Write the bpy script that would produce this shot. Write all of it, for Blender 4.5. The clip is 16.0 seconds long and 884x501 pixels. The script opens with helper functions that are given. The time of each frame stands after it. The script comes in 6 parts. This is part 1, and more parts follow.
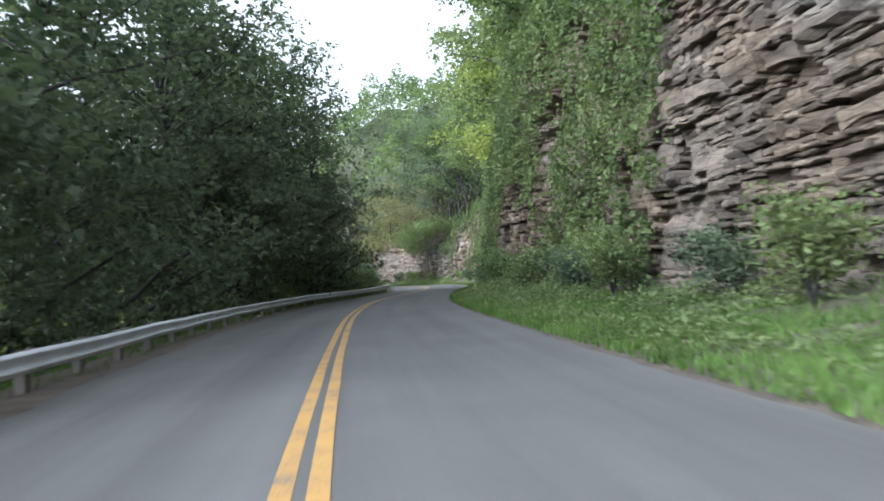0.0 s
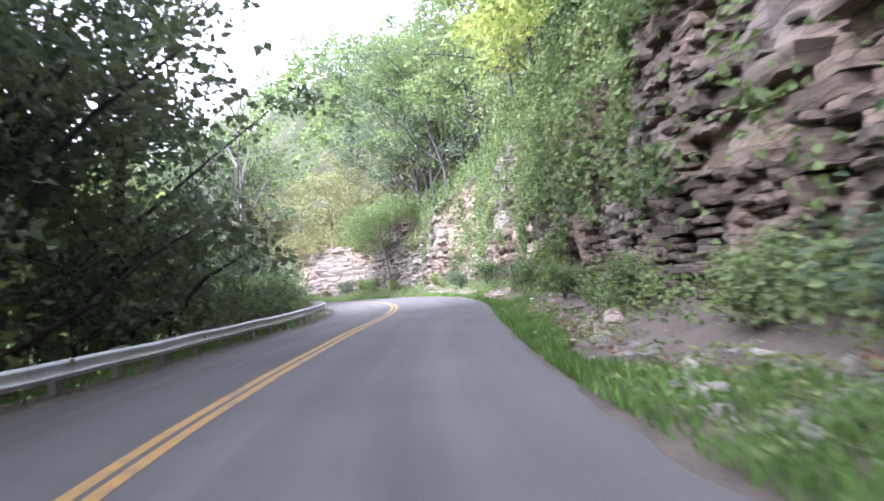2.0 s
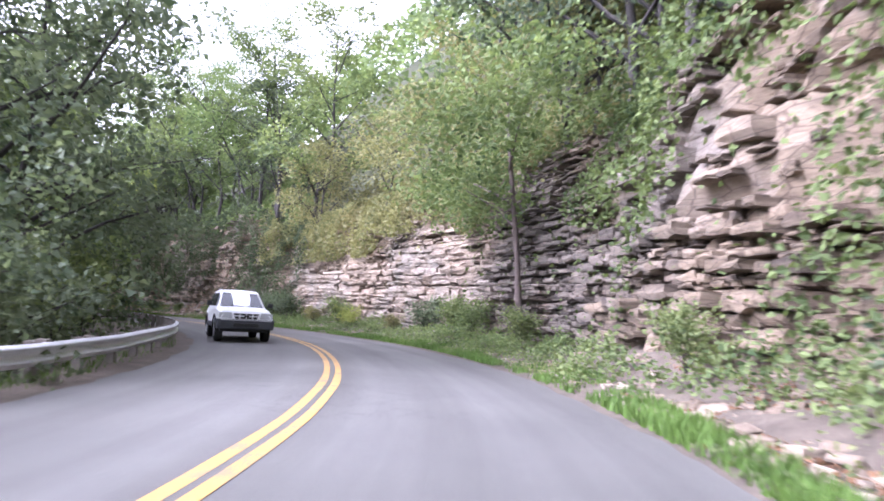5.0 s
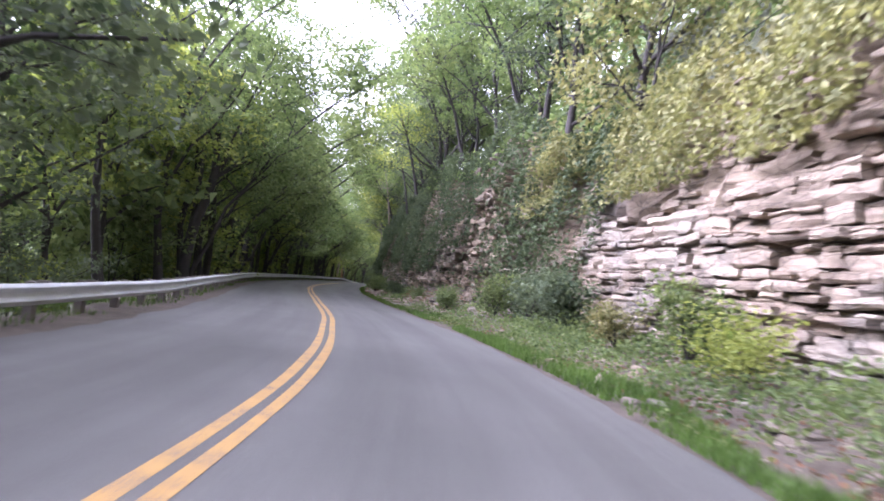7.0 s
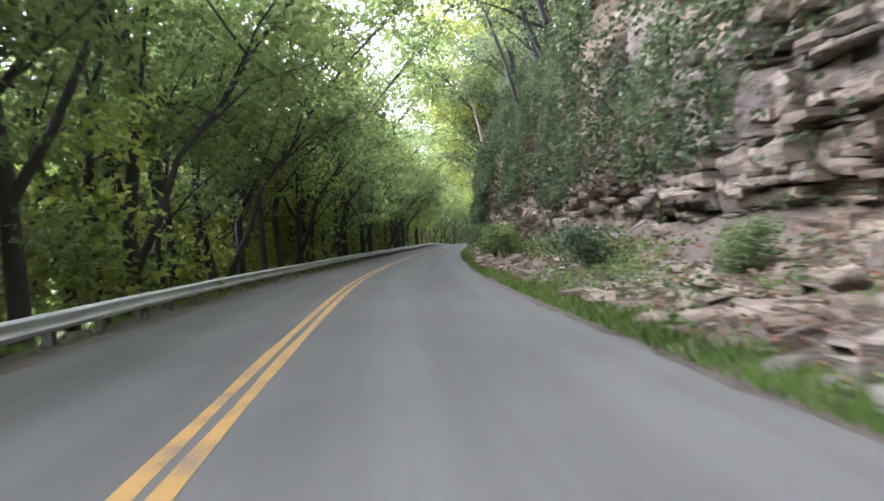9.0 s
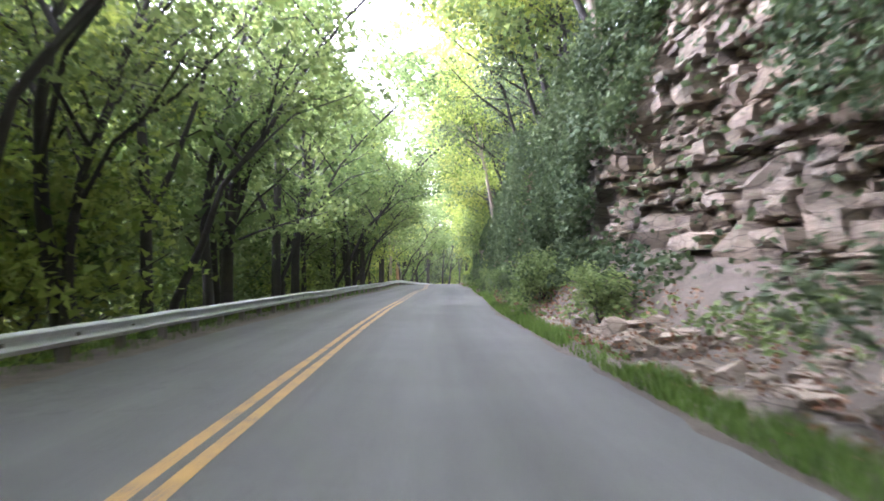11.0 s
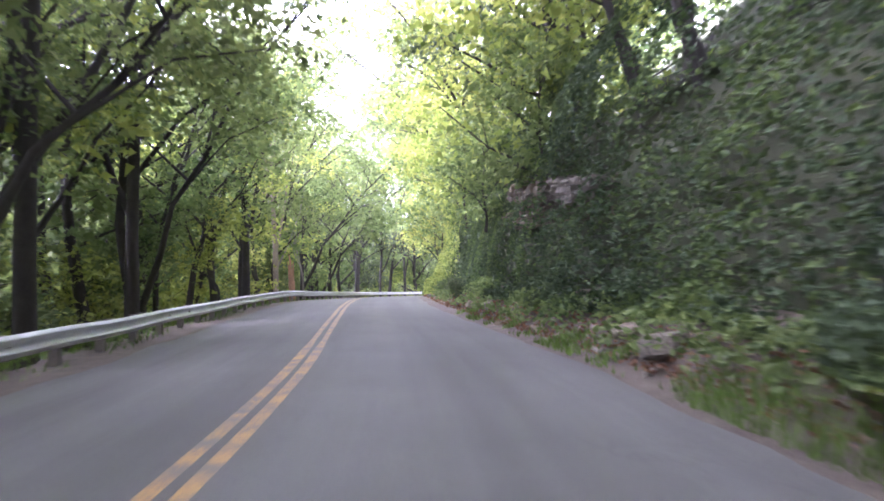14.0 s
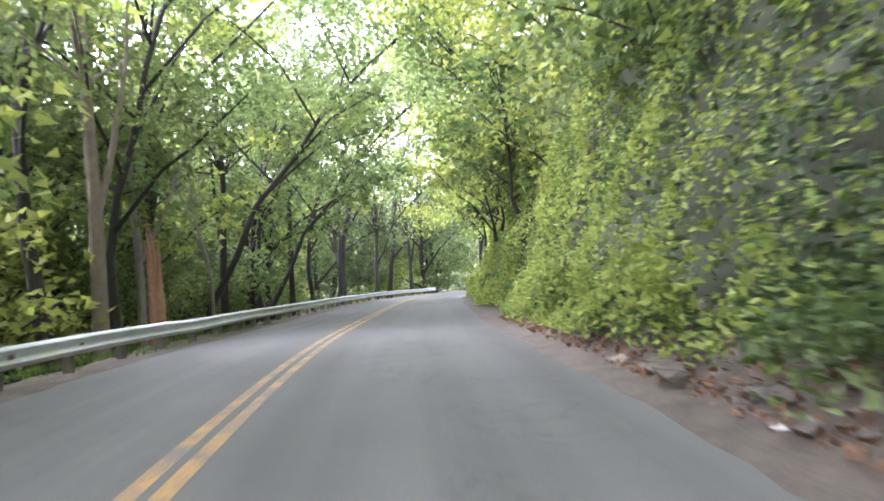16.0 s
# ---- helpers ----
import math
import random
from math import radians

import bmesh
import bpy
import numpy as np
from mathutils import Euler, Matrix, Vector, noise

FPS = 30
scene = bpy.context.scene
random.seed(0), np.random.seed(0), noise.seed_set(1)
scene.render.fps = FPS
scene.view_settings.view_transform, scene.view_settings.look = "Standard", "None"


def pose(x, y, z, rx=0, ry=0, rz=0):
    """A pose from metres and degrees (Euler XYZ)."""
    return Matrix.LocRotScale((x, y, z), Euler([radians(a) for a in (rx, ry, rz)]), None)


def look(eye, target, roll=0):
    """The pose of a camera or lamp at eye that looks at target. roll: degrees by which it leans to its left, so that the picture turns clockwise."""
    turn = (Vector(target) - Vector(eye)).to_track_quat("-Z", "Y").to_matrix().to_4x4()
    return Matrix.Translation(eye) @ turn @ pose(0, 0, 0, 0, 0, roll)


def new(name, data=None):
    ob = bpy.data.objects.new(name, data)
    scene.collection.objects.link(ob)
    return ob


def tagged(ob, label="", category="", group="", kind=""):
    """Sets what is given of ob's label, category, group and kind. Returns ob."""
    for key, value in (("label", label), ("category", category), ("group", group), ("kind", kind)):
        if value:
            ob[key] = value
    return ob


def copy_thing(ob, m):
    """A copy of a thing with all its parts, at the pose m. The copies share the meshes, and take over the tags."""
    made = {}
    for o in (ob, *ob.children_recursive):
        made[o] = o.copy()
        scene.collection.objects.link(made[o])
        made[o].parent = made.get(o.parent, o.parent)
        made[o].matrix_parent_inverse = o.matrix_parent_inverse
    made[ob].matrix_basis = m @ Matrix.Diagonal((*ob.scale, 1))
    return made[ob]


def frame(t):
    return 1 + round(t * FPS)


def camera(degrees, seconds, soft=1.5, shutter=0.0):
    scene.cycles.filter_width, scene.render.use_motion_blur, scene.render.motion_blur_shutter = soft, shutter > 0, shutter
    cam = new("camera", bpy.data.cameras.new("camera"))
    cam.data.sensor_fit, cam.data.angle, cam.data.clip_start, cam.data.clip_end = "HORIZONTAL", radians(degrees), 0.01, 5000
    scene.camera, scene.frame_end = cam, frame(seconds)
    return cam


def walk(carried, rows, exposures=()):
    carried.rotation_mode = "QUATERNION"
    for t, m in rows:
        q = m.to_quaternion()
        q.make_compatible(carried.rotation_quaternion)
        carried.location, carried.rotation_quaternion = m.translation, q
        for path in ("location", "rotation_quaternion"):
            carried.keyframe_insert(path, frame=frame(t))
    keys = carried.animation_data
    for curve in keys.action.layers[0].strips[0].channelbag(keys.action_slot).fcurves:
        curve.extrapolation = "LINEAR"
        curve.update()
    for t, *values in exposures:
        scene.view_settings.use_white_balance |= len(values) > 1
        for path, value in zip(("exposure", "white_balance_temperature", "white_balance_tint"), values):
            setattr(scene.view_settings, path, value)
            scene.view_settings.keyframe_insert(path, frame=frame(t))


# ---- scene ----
import functools

cam = camera(66.0, 16.0, soft=1.7, shutter=0.22)
# seconds, x, y, z, yaw, pitch, roll
ROWS = [
    (0.0, -0.35, 0.22, 1.19, 1.19, 2.01, -3.79),
    (0.5, -1.00, 7.61, 1.19, -0.16, 3.32, -3.26),
    (1.0, -1.60, 14.88, 1.20, -0.56, 3.02, -4.67),
    (1.5, -2.04, 21.99, 1.21, -1.53, 1.94, -6.20),
    (2.0, -2.38, 29.06, 1.20, -3.02, 2.27, -6.19),
    (2.5, -2.41, 36.24, 1.20, -4.81, 3.68, -4.46),
    (3.0, -2.27, 43.29, 1.21, -5.23, 3.78, -2.53),
    (3.5, -1.87, 49.97, 1.20, -3.74, 4.17, -0.50),
    (4.0, -1.49, 56.35, 1.20, 0.59, 4.70, 0.95),
    (4.5, -1.41, 62.57, 1.20, 6.42, 5.16, 1.93),
    (5.0, -1.85, 68.73, 1.19, 12.46, 5.43, 2.99),
    (5.5, -3.10, 74.97, 1.19, 17.35, 5.36, 4.56),
    (6.0, -5.08, 81.47, 1.20, 24.40, 4.78, 6.97),
    (6.5, -8.05, 87.76, 1.20, 33.27, 3.94, 9.50),
    (7.0, -11.68, 93.51, 1.20, 39.79, 3.11, 7.43),
    (7.5, -16.20, 99.00, 1.20, 45.02, 2.81, 3.00),
    (8.0, -21.64, 104.13, 1.20, 46.28, 0.63, -2.49),
    (8.5, -27.49, 109.00, 1.19, 46.61, -0.77, -5.26),
    (9.0, -33.49, 113.73, 1.18, 46.97, -1.06, -4.86),
    (9.5, -39.48, 118.59, 1.19, 47.05, -0.59, -3.33),
    (10.0, -45.43, 123.60, 1.20, 46.34, 0.45, -1.89),
    (10.5, -51.33, 128.74, 1.20, 45.15, 1.38, -1.08),
    (11.0, -57.11, 134.03, 1.20, 43.79, 1.97, -1.10),
    (11.5, -62.73, 139.53, 1.20, 42.38, 2.07, -2.00),
    (12.0, -68.31, 145.17, 1.20, 39.18, 1.75, -2.96),
    (12.5, -73.93, 150.85, 1.19, 38.87, 0.53, -3.39),
    (13.0, -79.54, 156.43, 1.19, 38.39, 1.32, -2.97),
    (13.5, -84.73, 162.00, 1.19, 38.26, 2.45, -1.09),
    (14.0, -89.96, 167.73, 1.20, 38.27, 1.97, -1.57),
    (14.5, -95.26, 173.25, 1.20, 38.87, 2.71, -1.22),
    (15.0, -100.35, 178.54, 1.20, 39.06, 2.64, -1.89),
    (15.5, -105.01, 183.26, 1.21, 38.00, 0.85, -3.92),
    (16.0, -109.46, 188.21, 1.22, 37.86, 1.00, -4.01),
]
walk(cam, [(t, Matrix.Translation((x, y, z)) @ Euler((0, 0, radians(yaw))).to_matrix().to_4x4()
            @ Euler((radians(90 + pitch), 0, 0)).to_matrix().to_4x4() @ Euler((0, 0, radians(roll))).to_matrix().to_4x4())
           for t, x, y, z, yaw, pitch, roll in ROWS],
     exposures=[(0, 0.45, 5420, 11), (1, 1.35, 5620, 15), (2, 1.77, 5400, 27), (3, 1.72, 5350, 31), (5.5, 1.32, 5520, 33), (6.5, 1.57, 5570, 34), (7, 1.77, 5470, 35), (8, 2.02, 5570, 34), (8.5, 2.24, 5670, 28),
                (9, 2.67, 5670, 23), (11.5, 3.42, 5470, 31), (12.5, 3.42, 5450, 40), (13, 3.92, 5320, 46), (14, 3.37, 5380, 43), (14.5, 3.02, 5620, 33), (15, 2.97, 5560, 25), (15.5, 2.67, 5570, 23), (16, 2.97, 5570, 26)])

# ---- sky and sun ----
SUN_AZ, SUN_EL = 238.0, 36.0          # degrees clockwise from +y, and above the horizon
world = bpy.data.worlds.new("world")
scene.world = world
world.use_nodes = True
wn, wl = world.node_tree.nodes, world.node_tree.links
sky = wn.new("ShaderNodeTexSky")
sky.sky_type = "NISHITA"
sky.sun_disc = False
sky.sun_elevation, sky.sun_rotation = radians(SUN_EL), radians(SUN_AZ)
sky.air_density, sky.dust_density, sky.ozone_density = 1.0, 6.0, 1.0
wash = wn.new("ShaderNodeHueSaturation")
wash.inputs["Saturation"].default_value = 0.06
wl.new(sky.outputs[0], wash.inputs["Color"])
wl.new(wash.outputs[0], wn["Background"].inputs["Color"])
wn["Background"].inputs["Strength"].default_value = 0.42
sun = new("sun", bpy.data.lights.new("sun", "SUN"))
sun.data.energy, sun.data.angle, sun.data.color = 1.3, radians(14), (1.0, 0.94, 0.85)
az, el = radians(SUN_AZ), radians(SUN_EL)
sun.matrix_world = look((0, 0, 60), (-math.sin(az) * math.cos(el), -math.cos(az) * math.cos(el), 60 - math.sin(el)))

# ---- materials ----


def material(name):
    m = bpy.data.materials.new(name)
    m.use_nodes = True
    return m, m.node_tree.nodes, m.node_tree.links, m.node_tree.nodes["Principled BSDF"]


def noise_node(n, l, scale, detail=6.0, rough=0.6, vector=None, distort=0.0):
    t = n.new("ShaderNodeTexNoise")
    t.inputs["Scale"].default_value, t.inputs["Detail"].default_value = scale, detail
    t.inputs["Roughness"].default_value, t.inputs["Distortion"].default_value = rough, distort
    if vector is not None:
        l.new(vector, t.inputs["Vector"])
    return t


def ramp_node(n, l, fac, stops):
    r = n.new("ShaderNodeValToRGB")
    while len(r.color_ramp.elements) < len(stops):
        r.color_ramp.elements.new(0.5)
    for e, (p, c) in zip(r.color_ramp.elements, stops):
        e.position, e.color = p, (*c, 1)
    l.new(fac, r.inputs[0])
    return r


def mix_node(n, l, fac, a, b, mode="MIX"):
    m = n.new("ShaderNodeMix")
    m.data_type, m.blend_type = "RGBA", mode
    for sock, v in ((m.inputs[0], fac), (m.inputs[6], a), (m.inputs[7], b)):
        if isinstance(v, (int, float)):
            sock.default_value = v
        elif isinstance(v, tuple):
            sock.default_value = (*v, 1)
        else:
            l.new(v, sock)
    return m


def bump_node(n, l, height, bsdf, strength, distance):
    b = n.new("ShaderNodeBump")
    b.inputs["Strength"].default_value, b.inputs["Distance"].default_value = strength, distance
    l.new(height, b.inputs["Height"])
    l.new(b.outputs[0], bsdf.inputs["Normal"])
    return b


def world_pos(n):
    return n.new("ShaderNodeNewGeometry").outputs["Position"]


def plain(name, color, rough=0.6, metal=0.0, spread=0.12, scale=6.0, bump=0.0):
    """A surface of one colour with uneven tone at two scales."""
    m, n, l, b = material(name)
    t = n.new("ShaderNodeTexCoord")
    big, fine = noise_node(n, l, scale, 5, 0.6, t.outputs["Object"]), noise_node(n, l, scale * 11, 4, 0.7, t.outputs["Object"])
    both = mix_node(n, l, 0.4, big.outputs["Fac"], fine.outputs["Fac"])
    lo, hi = tuple(c * (1 - spread) for c in color), tuple(min(1, c * (1 + spread)) for c in color)
    l.new(ramp_node(n, l, both.outputs[2], [(0.3, lo), (0.7, hi)]).outputs[0], b.inputs["Base Color"])
    b.inputs["Roughness"].default_value, b.inputs["Metallic"].default_value = rough, metal
    if bump:
        bump_node(n, l, both.outputs[2], b, 0.6, bump)
    return m


def leafy(name, dark, light, glow=0.35):
    """Leaves: each leaf its own tone between dark and light, letting some light through."""
    m, n, l, b = material(name)
    g, o = n.new("ShaderNodeNewGeometry"), n.new("ShaderNodeObjectInfo")
    patch = noise_node(n, l, 0.45, 3, 0.6, g.outputs["Position"])
    add = n.new("ShaderNodeMath")
    add.operation = "MULTIPLY_ADD"
    l.new(g.outputs["Random Per Island"], add.inputs[0])
    add.inputs[1].default_value = 0.45
    l.new(patch.outputs["Fac"], add.inputs[2])
    r = ramp_node(n, l, add.outputs[0], [(0.35, dark), (0.65, tuple((a + c) / 2 for a, c in zip(dark, light))), (1.0, light)])
    shift = n.new("ShaderNodeHueSaturation")
    hue = n.new("ShaderNodeMapRange")
    l.new(o.outputs["Random"], hue.inputs[0])
    hue.inputs[3].default_value, hue.inputs[4].default_value = 0.485, 0.51
    l.new(hue.outputs[0], shift.inputs["Hue"])
    l.new(r.outputs[0], shift.inputs["Color"])
    l.new(shift.outputs[0], b.inputs["Base Color"])
    b.inputs["Roughness"].default_value = 0.55
    b.inputs["Specular IOR Level"].default_value = 0.1
    tr = n.new("ShaderNodeBsdfTranslucent")
    warm = mix_node(n, l, 1.0, shift.outputs[0], (1.0, 1.0, 0.66), "MULTIPLY")
    l.new(warm.outputs[2], tr.inputs["Color"])
    mx = n.new("ShaderNodeMixShader")
    mx.inputs[0].default_value = glow
    l.new(b.outputs[0], mx.inputs[1])
    l.new(tr.outputs[0], mx.inputs[2])
    l.new(mx.outputs[0], n["Material Output"].inputs["Surface"])
    return m


def rock_material(name, tones):
    """Layered limestone: grey to buff beds, brown seams, lichen and damp streaks."""
    m, n, l, b = material(name)
    p = world_pos(n)
    g, oi = n.new("ShaderNodeNewGeometry"), n.new("ShaderNodeObjectInfo")
    mp = n.new("ShaderNodeMapping")
    mp.inputs["Scale"].default_value = (1, 1, 7)
    l.new(p, mp.inputs["Vector"])
    beds = noise_node(n, l, 0.8, 8, 0.65, mp.outputs[0])
    fine = noise_node(n, l, 9.0, 8, 0.7, mp.outputs[0])
    wide = noise_node(n, l, 0.16, 4, 0.6, p, 0.6)
    tone = n.new("ShaderNodeMath")
    tone.operation = "MULTIPLY_ADD"
    rnd = n.new("ShaderNodeMath")
    rnd.operation = "ADD"
    l.new(g.outputs["Random Per Island"], rnd.inputs[0])
    l.new(oi.outputs["Random"], rnd.inputs[1])
    fr = n.new("ShaderNodeMath")
    fr.operation = "FRACT"
    l.new(rnd.outputs[0], fr.inputs[0])
    l.new(fr.outputs[0], tone.inputs[0])
    tone.inputs[1].default_value = 0.28
    l.new(beds.outputs["Fac"], tone.inputs[2])
    grey = ramp_node(n, l, tone.outputs[0], list(zip((0.35, 0.55, 0.85), tones[:3])))
    buff = ramp_node(n, l, tone.outputs[0], list(zip((0.35, 0.6, 0.85), tones[3:])))
    pick = ramp_node(n, l, wide.outputs["Fac"], [(0.38, (0, 0, 0)), (0.54, (1, 1, 1))])
    both = mix_node(n, l, pick.outputs[0], grey.outputs[0], buff.outputs[0])
    split = n.new("ShaderNodeTexVoronoi")
    split.feature = "DISTANCE_TO_EDGE"
    mq = n.new("ShaderNodeMapping")
    mq.inputs["Scale"].default_value = (1.4, 1.4, 4.2)
    bent = noise_node(n, l, 1.6, 4, 0.6, p)
    off = mix_node(n, l, 0.14, p, bent.outputs["Color"])
    l.new(off.outputs[2], mq.inputs["Vector"])
    l.new(mq.outputs[0], split.inputs["Vector"])
    split.inputs["Scale"].default_value = 1.2
    crack = ramp_node(n, l, split.outputs["Distance"], [(0.0, (0.22, 0.2, 0.18)), (0.045, (1, 1, 1))])
    both = mix_node(n, l, 0.75, both.outputs[2], crack.outputs[0], "MULTIPLY")
    grit = ramp_node(n, l, fine.outputs["Fac"], [(0.3, (0.6, 0.58, 0.56)), (0.6, (1, 1, 1))])
    worn = mix_node(n, l, 0.8, both.outputs[2], grit.outputs[0], "MULTIPLY")
    damp = noise_node(n, l, 0.3, 5, 0.7, p, 1.5)
    stain = ramp_node(n, l, damp.outputs["Fac"], [(0.56, (1, 1, 1)), (0.70, (0.42, 0.42, 0.40))])
    done = mix_node(n, l, 0.7, worn.outputs[2], stain.outputs[0], "MULTIPLY")
    l.new(done.outputs[2], b.inputs["Base Color"])
    b.inputs["Roughness"].default_value = 0.9
    mixh = mix_node(n, l, 0.45, beds.outputs["Fac"], fine.outputs["Fac"])
    bump_node(n, l, mixh.outputs[2], b, 1.0, 0.10)
    return m


def asphalt_material():
    m, n, l, b = material("asphalt")
    uv = n.new("ShaderNodeUVMap")
    p = world_pos(n)
    stone = noise_node(n, l, 55, 4, 0.8, p)
    patch = noise_node(n, l, 0.35, 5, 0.6, p)
    mp = n.new("ShaderNodeMapping")
    mp.inputs["Scale"].default_value = (0.045, 1.1, 1)
    l.new(uv.outputs[0], mp.inputs["Vector"])
    streak = noise_node(n, l, 1.0, 4, 0.55, mp.outputs[0])
    c = ramp_node(n, l, stone.outputs["Fac"], [(0.25, (0.070, 0.069, 0.062)), (0.75, (0.116, 0.114, 0.103))])
    s = ramp_node(n, l, streak.outputs["Fac"], [(0.35, (0.74, 0.73, 0.72)), (0.65, (1.1, 1.1, 1.1))])
    w = ramp_node(n, l, patch.outputs["Fac"], [(0.35, (0.86, 0.86, 0.86)), (0.65, (1.06, 1.06, 1.06))])
    a = mix_node(n, l, 1.0, c.outputs[0], s.outputs[0], "MULTIPLY")
    d = mix_node(n, l, 1.0, a.outputs[2], w.outputs[0], "MULTIPLY")
    # fine tar-dark cracks here and there
    vein = noise_node(n, l, 0.55, 5, 0.65, p, 0.8)
    line = ramp_node(n, l, vein.outputs["Fac"], [(0.488, (1, 1, 1)), (0.498, (0.35, 0.35, 0.35)), (0.502, (0.35, 0.35, 0.35)), (0.512, (1, 1, 1))])
    where = ramp_node(n, l, noise_node(n, l, 0.12, 3, 0.5, p).outputs["Fac"], [(0.52, (0, 0, 0)), (0.64, (0.45, 0.45, 0.45))])
    d = mix_node(n, l, where.outputs[0], d.outputs[2], mix_node(n, l, 1.0, d.outputs[2], line.outputs[0], "MULTIPLY").outputs[2])
    l.new(d.outputs[2], b.inputs["Base Color"])
    b.inputs["Roughness"].default_value = 0.82
    bump_node(n, l, stone.outputs["Fac"], b, 0.5, 0.008)
    return m


def paint_material(name, worn):
    m, n, l, b = material(name)
    p = world_pos(n)
    wear, chip = noise_node(n, l, 2.2, 6, 0.65, p), noise_node(n, l, 38, 4, 0.8, p)
    both = mix_node(n, l, 0.5, wear.outputs["Fac"], chip.outputs["Fac"])
    c = ramp_node(n, l, both.outputs[2], [(0.36 + worn, (0.12, 0.10, 0.085)), (0.48 + worn, (0.34, 0.195, 0.05)), (0.72 + worn, (0.44, 0.26, 0.07))])
    l.new(c.outputs[0], b.inputs["Base Color"])
    b.inputs["Roughness"].default_value = 0.7
    bump_node(n, l, chip.outputs["Fac"], b, 0.4, 0.004)
    return m


def earth_material(name, lo, hi, scale):
    m, n, l, b = material(name)
    p = world_pos(n)
    big, fine = noise_node(n, l, scale, 6, 0.65, p), noise_node(n, l, scale * 14, 5, 0.75, p)
    both = mix_node(n, l, 0.5, big.outputs["Fac"], fine.outputs["Fac"])
    mid = tuple((a + c) / 2 for a, c in zip(lo, hi))
    l.new(ramp_node(n, l, both.outputs[2], [(0.32, lo), (0.5, mid), (0.68, hi)]).outputs[0], b.inputs["Base Color"])
    b.inputs["Roughness"].default_value = 0.95
    bump_node(n, l, fine.outputs["Fac"], b, 0.8, 0.03)
    return m


LIMESTONE = rock_material("limestone", ((0.075, 0.069, 0.06), (0.20, 0.182, 0.152), (0.385, 0.35, 0.292), (0.09, 0.067, 0.046), (0.23, 0.18, 0.13), (0.395, 0.325, 0.248)))
# a browner stone, its tones also lowered to stand for tree shade
BROWNSTONE_SHADED = rock_material("brown_limestone_shaded", ((0.045, 0.039, 0.033), (0.115, 0.098, 0.08), (0.24, 0.206, 0.17), (0.05, 0.036, 0.025), (0.13, 0.097, 0.064), (0.26, 0.202, 0.14)))
TANSTONE = rock_material("tan_limestone", ((0.06, 0.053, 0.045), (0.16, 0.138, 0.112), (0.31, 0.268, 0.218), (0.075, 0.055, 0.038), (0.19, 0.143, 0.097), (0.34, 0.267, 0.19)))
ASPHALT, PAINT = asphalt_material(), paint_material("road_paint", 0.02)
OLD_PAINT = paint_material("worn_road_paint", 0.09)
SOIL = earth_material("forest_floor", (0.014, 0.018, 0.008), (0.055, 0.06, 0.024), 0.5)
SCREE = earth_material("gravel_and_leaf_litter", (0.034, 0.027, 0.02), (0.155, 0.124, 0.092), 2.2)
GALV = plain("galvanised_steel", (0.54, 0.55, 0.56), 0.6, 0.0, 0.25, 1.2)
POSTWOOD = plain("weathered_post", (0.17, 0.15, 0.13), 0.85, 0, 0.3, 5, 0.01)
BARK = plain("bark", (0.034, 0.03, 0.027), 0.95, 0, 0.4, 5, 0.03)
PALEBARK = plain("pale_bark", (0.2, 0.18, 0.155), 0.9, 0, 0.3, 4, 0.02)
RAWWOOD = plain("split_wood", (0.28, 0.155, 0.09), 0.9, 0, 0.35, 7, 0.03)
LEAF_DARK = leafy("leaves_dark", (0.034, 0.058, 0.035), (0.158, 0.195, 0.122), 0.42)
LEAF_MID = leafy("leaves_green", (0.046, 0.08, 0.036), (0.215, 0.272, 0.115), 0.48)
LEAF_LIGHT = leafy("leaves_bright", (0.10, 0.155, 0.04), (0.365, 0.405, 0.125), 0.54)
# creeper leaves with the shade under the trees put into their colour
LEAF_SHADED = leafy("leaves_shaded", (0.019, 0.034, 0.019), (0.095, 0.13, 0.068), 0.3)
LEAF_VINE = leafy("vine_leaves", (0.03, 0.054, 0.024), (0.15, 0.2, 0.078), 0.4)
LEAF_OLIVE = leafy("leaves_olive", (0.075, 0.085, 0.042), (0.28, 0.27, 0.125), 0.38)
GRASS = leafy("grass_blades", (0.04, 0.07, 0.018), (0.145, 0.23, 0.055), 0.35)
LITTER = leafy("dead_leaves", (0.07, 0.035, 0.018), (0.26, 0.16, 0.09), 0.15)
WHITEPAINT = plain("white_car_paint", (0.74, 0.75, 0.76), 0.28, 0, 0.03, 2)
GREYPLASTIC = plain("grey_bumper_plastic", (0.045, 0.048, 0.055), 0.5, 0, 0.15, 4)
BLACKTRIM = plain("black_trim", (0.012, 0.012, 0.013), 0.45, 0, 0.2, 6)
RUBBER = plain("tyre_rubber", (0.02, 0.02, 0.02), 0.85, 0, 0.25, 9)
ALLOY = plain("alloy_rim", (0.5, 0.5, 0.52), 0.35, 0.8, 0.1, 5)
LAMPGLASS = plain("headlamp_glass", (0.42, 0.43, 0.44), 0.12, 0, 0.1, 8)
LITTERWHITE = plain("pale_litter", (0.75, 0.76, 0.76), 0.6, 0, 0.1, 8)
m_, n_, l_, b_ = material("tinted_glass")
b_.inputs["Base Color"].default_value = (0.03, 0.035, 0.04, 1)
b_.inputs["Roughness"].default_value, b_.inputs["Specular IOR Level"].default_value = 0.22, 0.9
GLASS = m_
DEADBARK = plain("dead_grey_bark", (0.12, 0.108, 0.098), 0.9, 0, 0.3, 4, 0.02)
BROWNBARK = plain("brown_grey_bark", (0.19, 0.155, 0.12), 0.9, 0, 0.35, 5, 0.03)

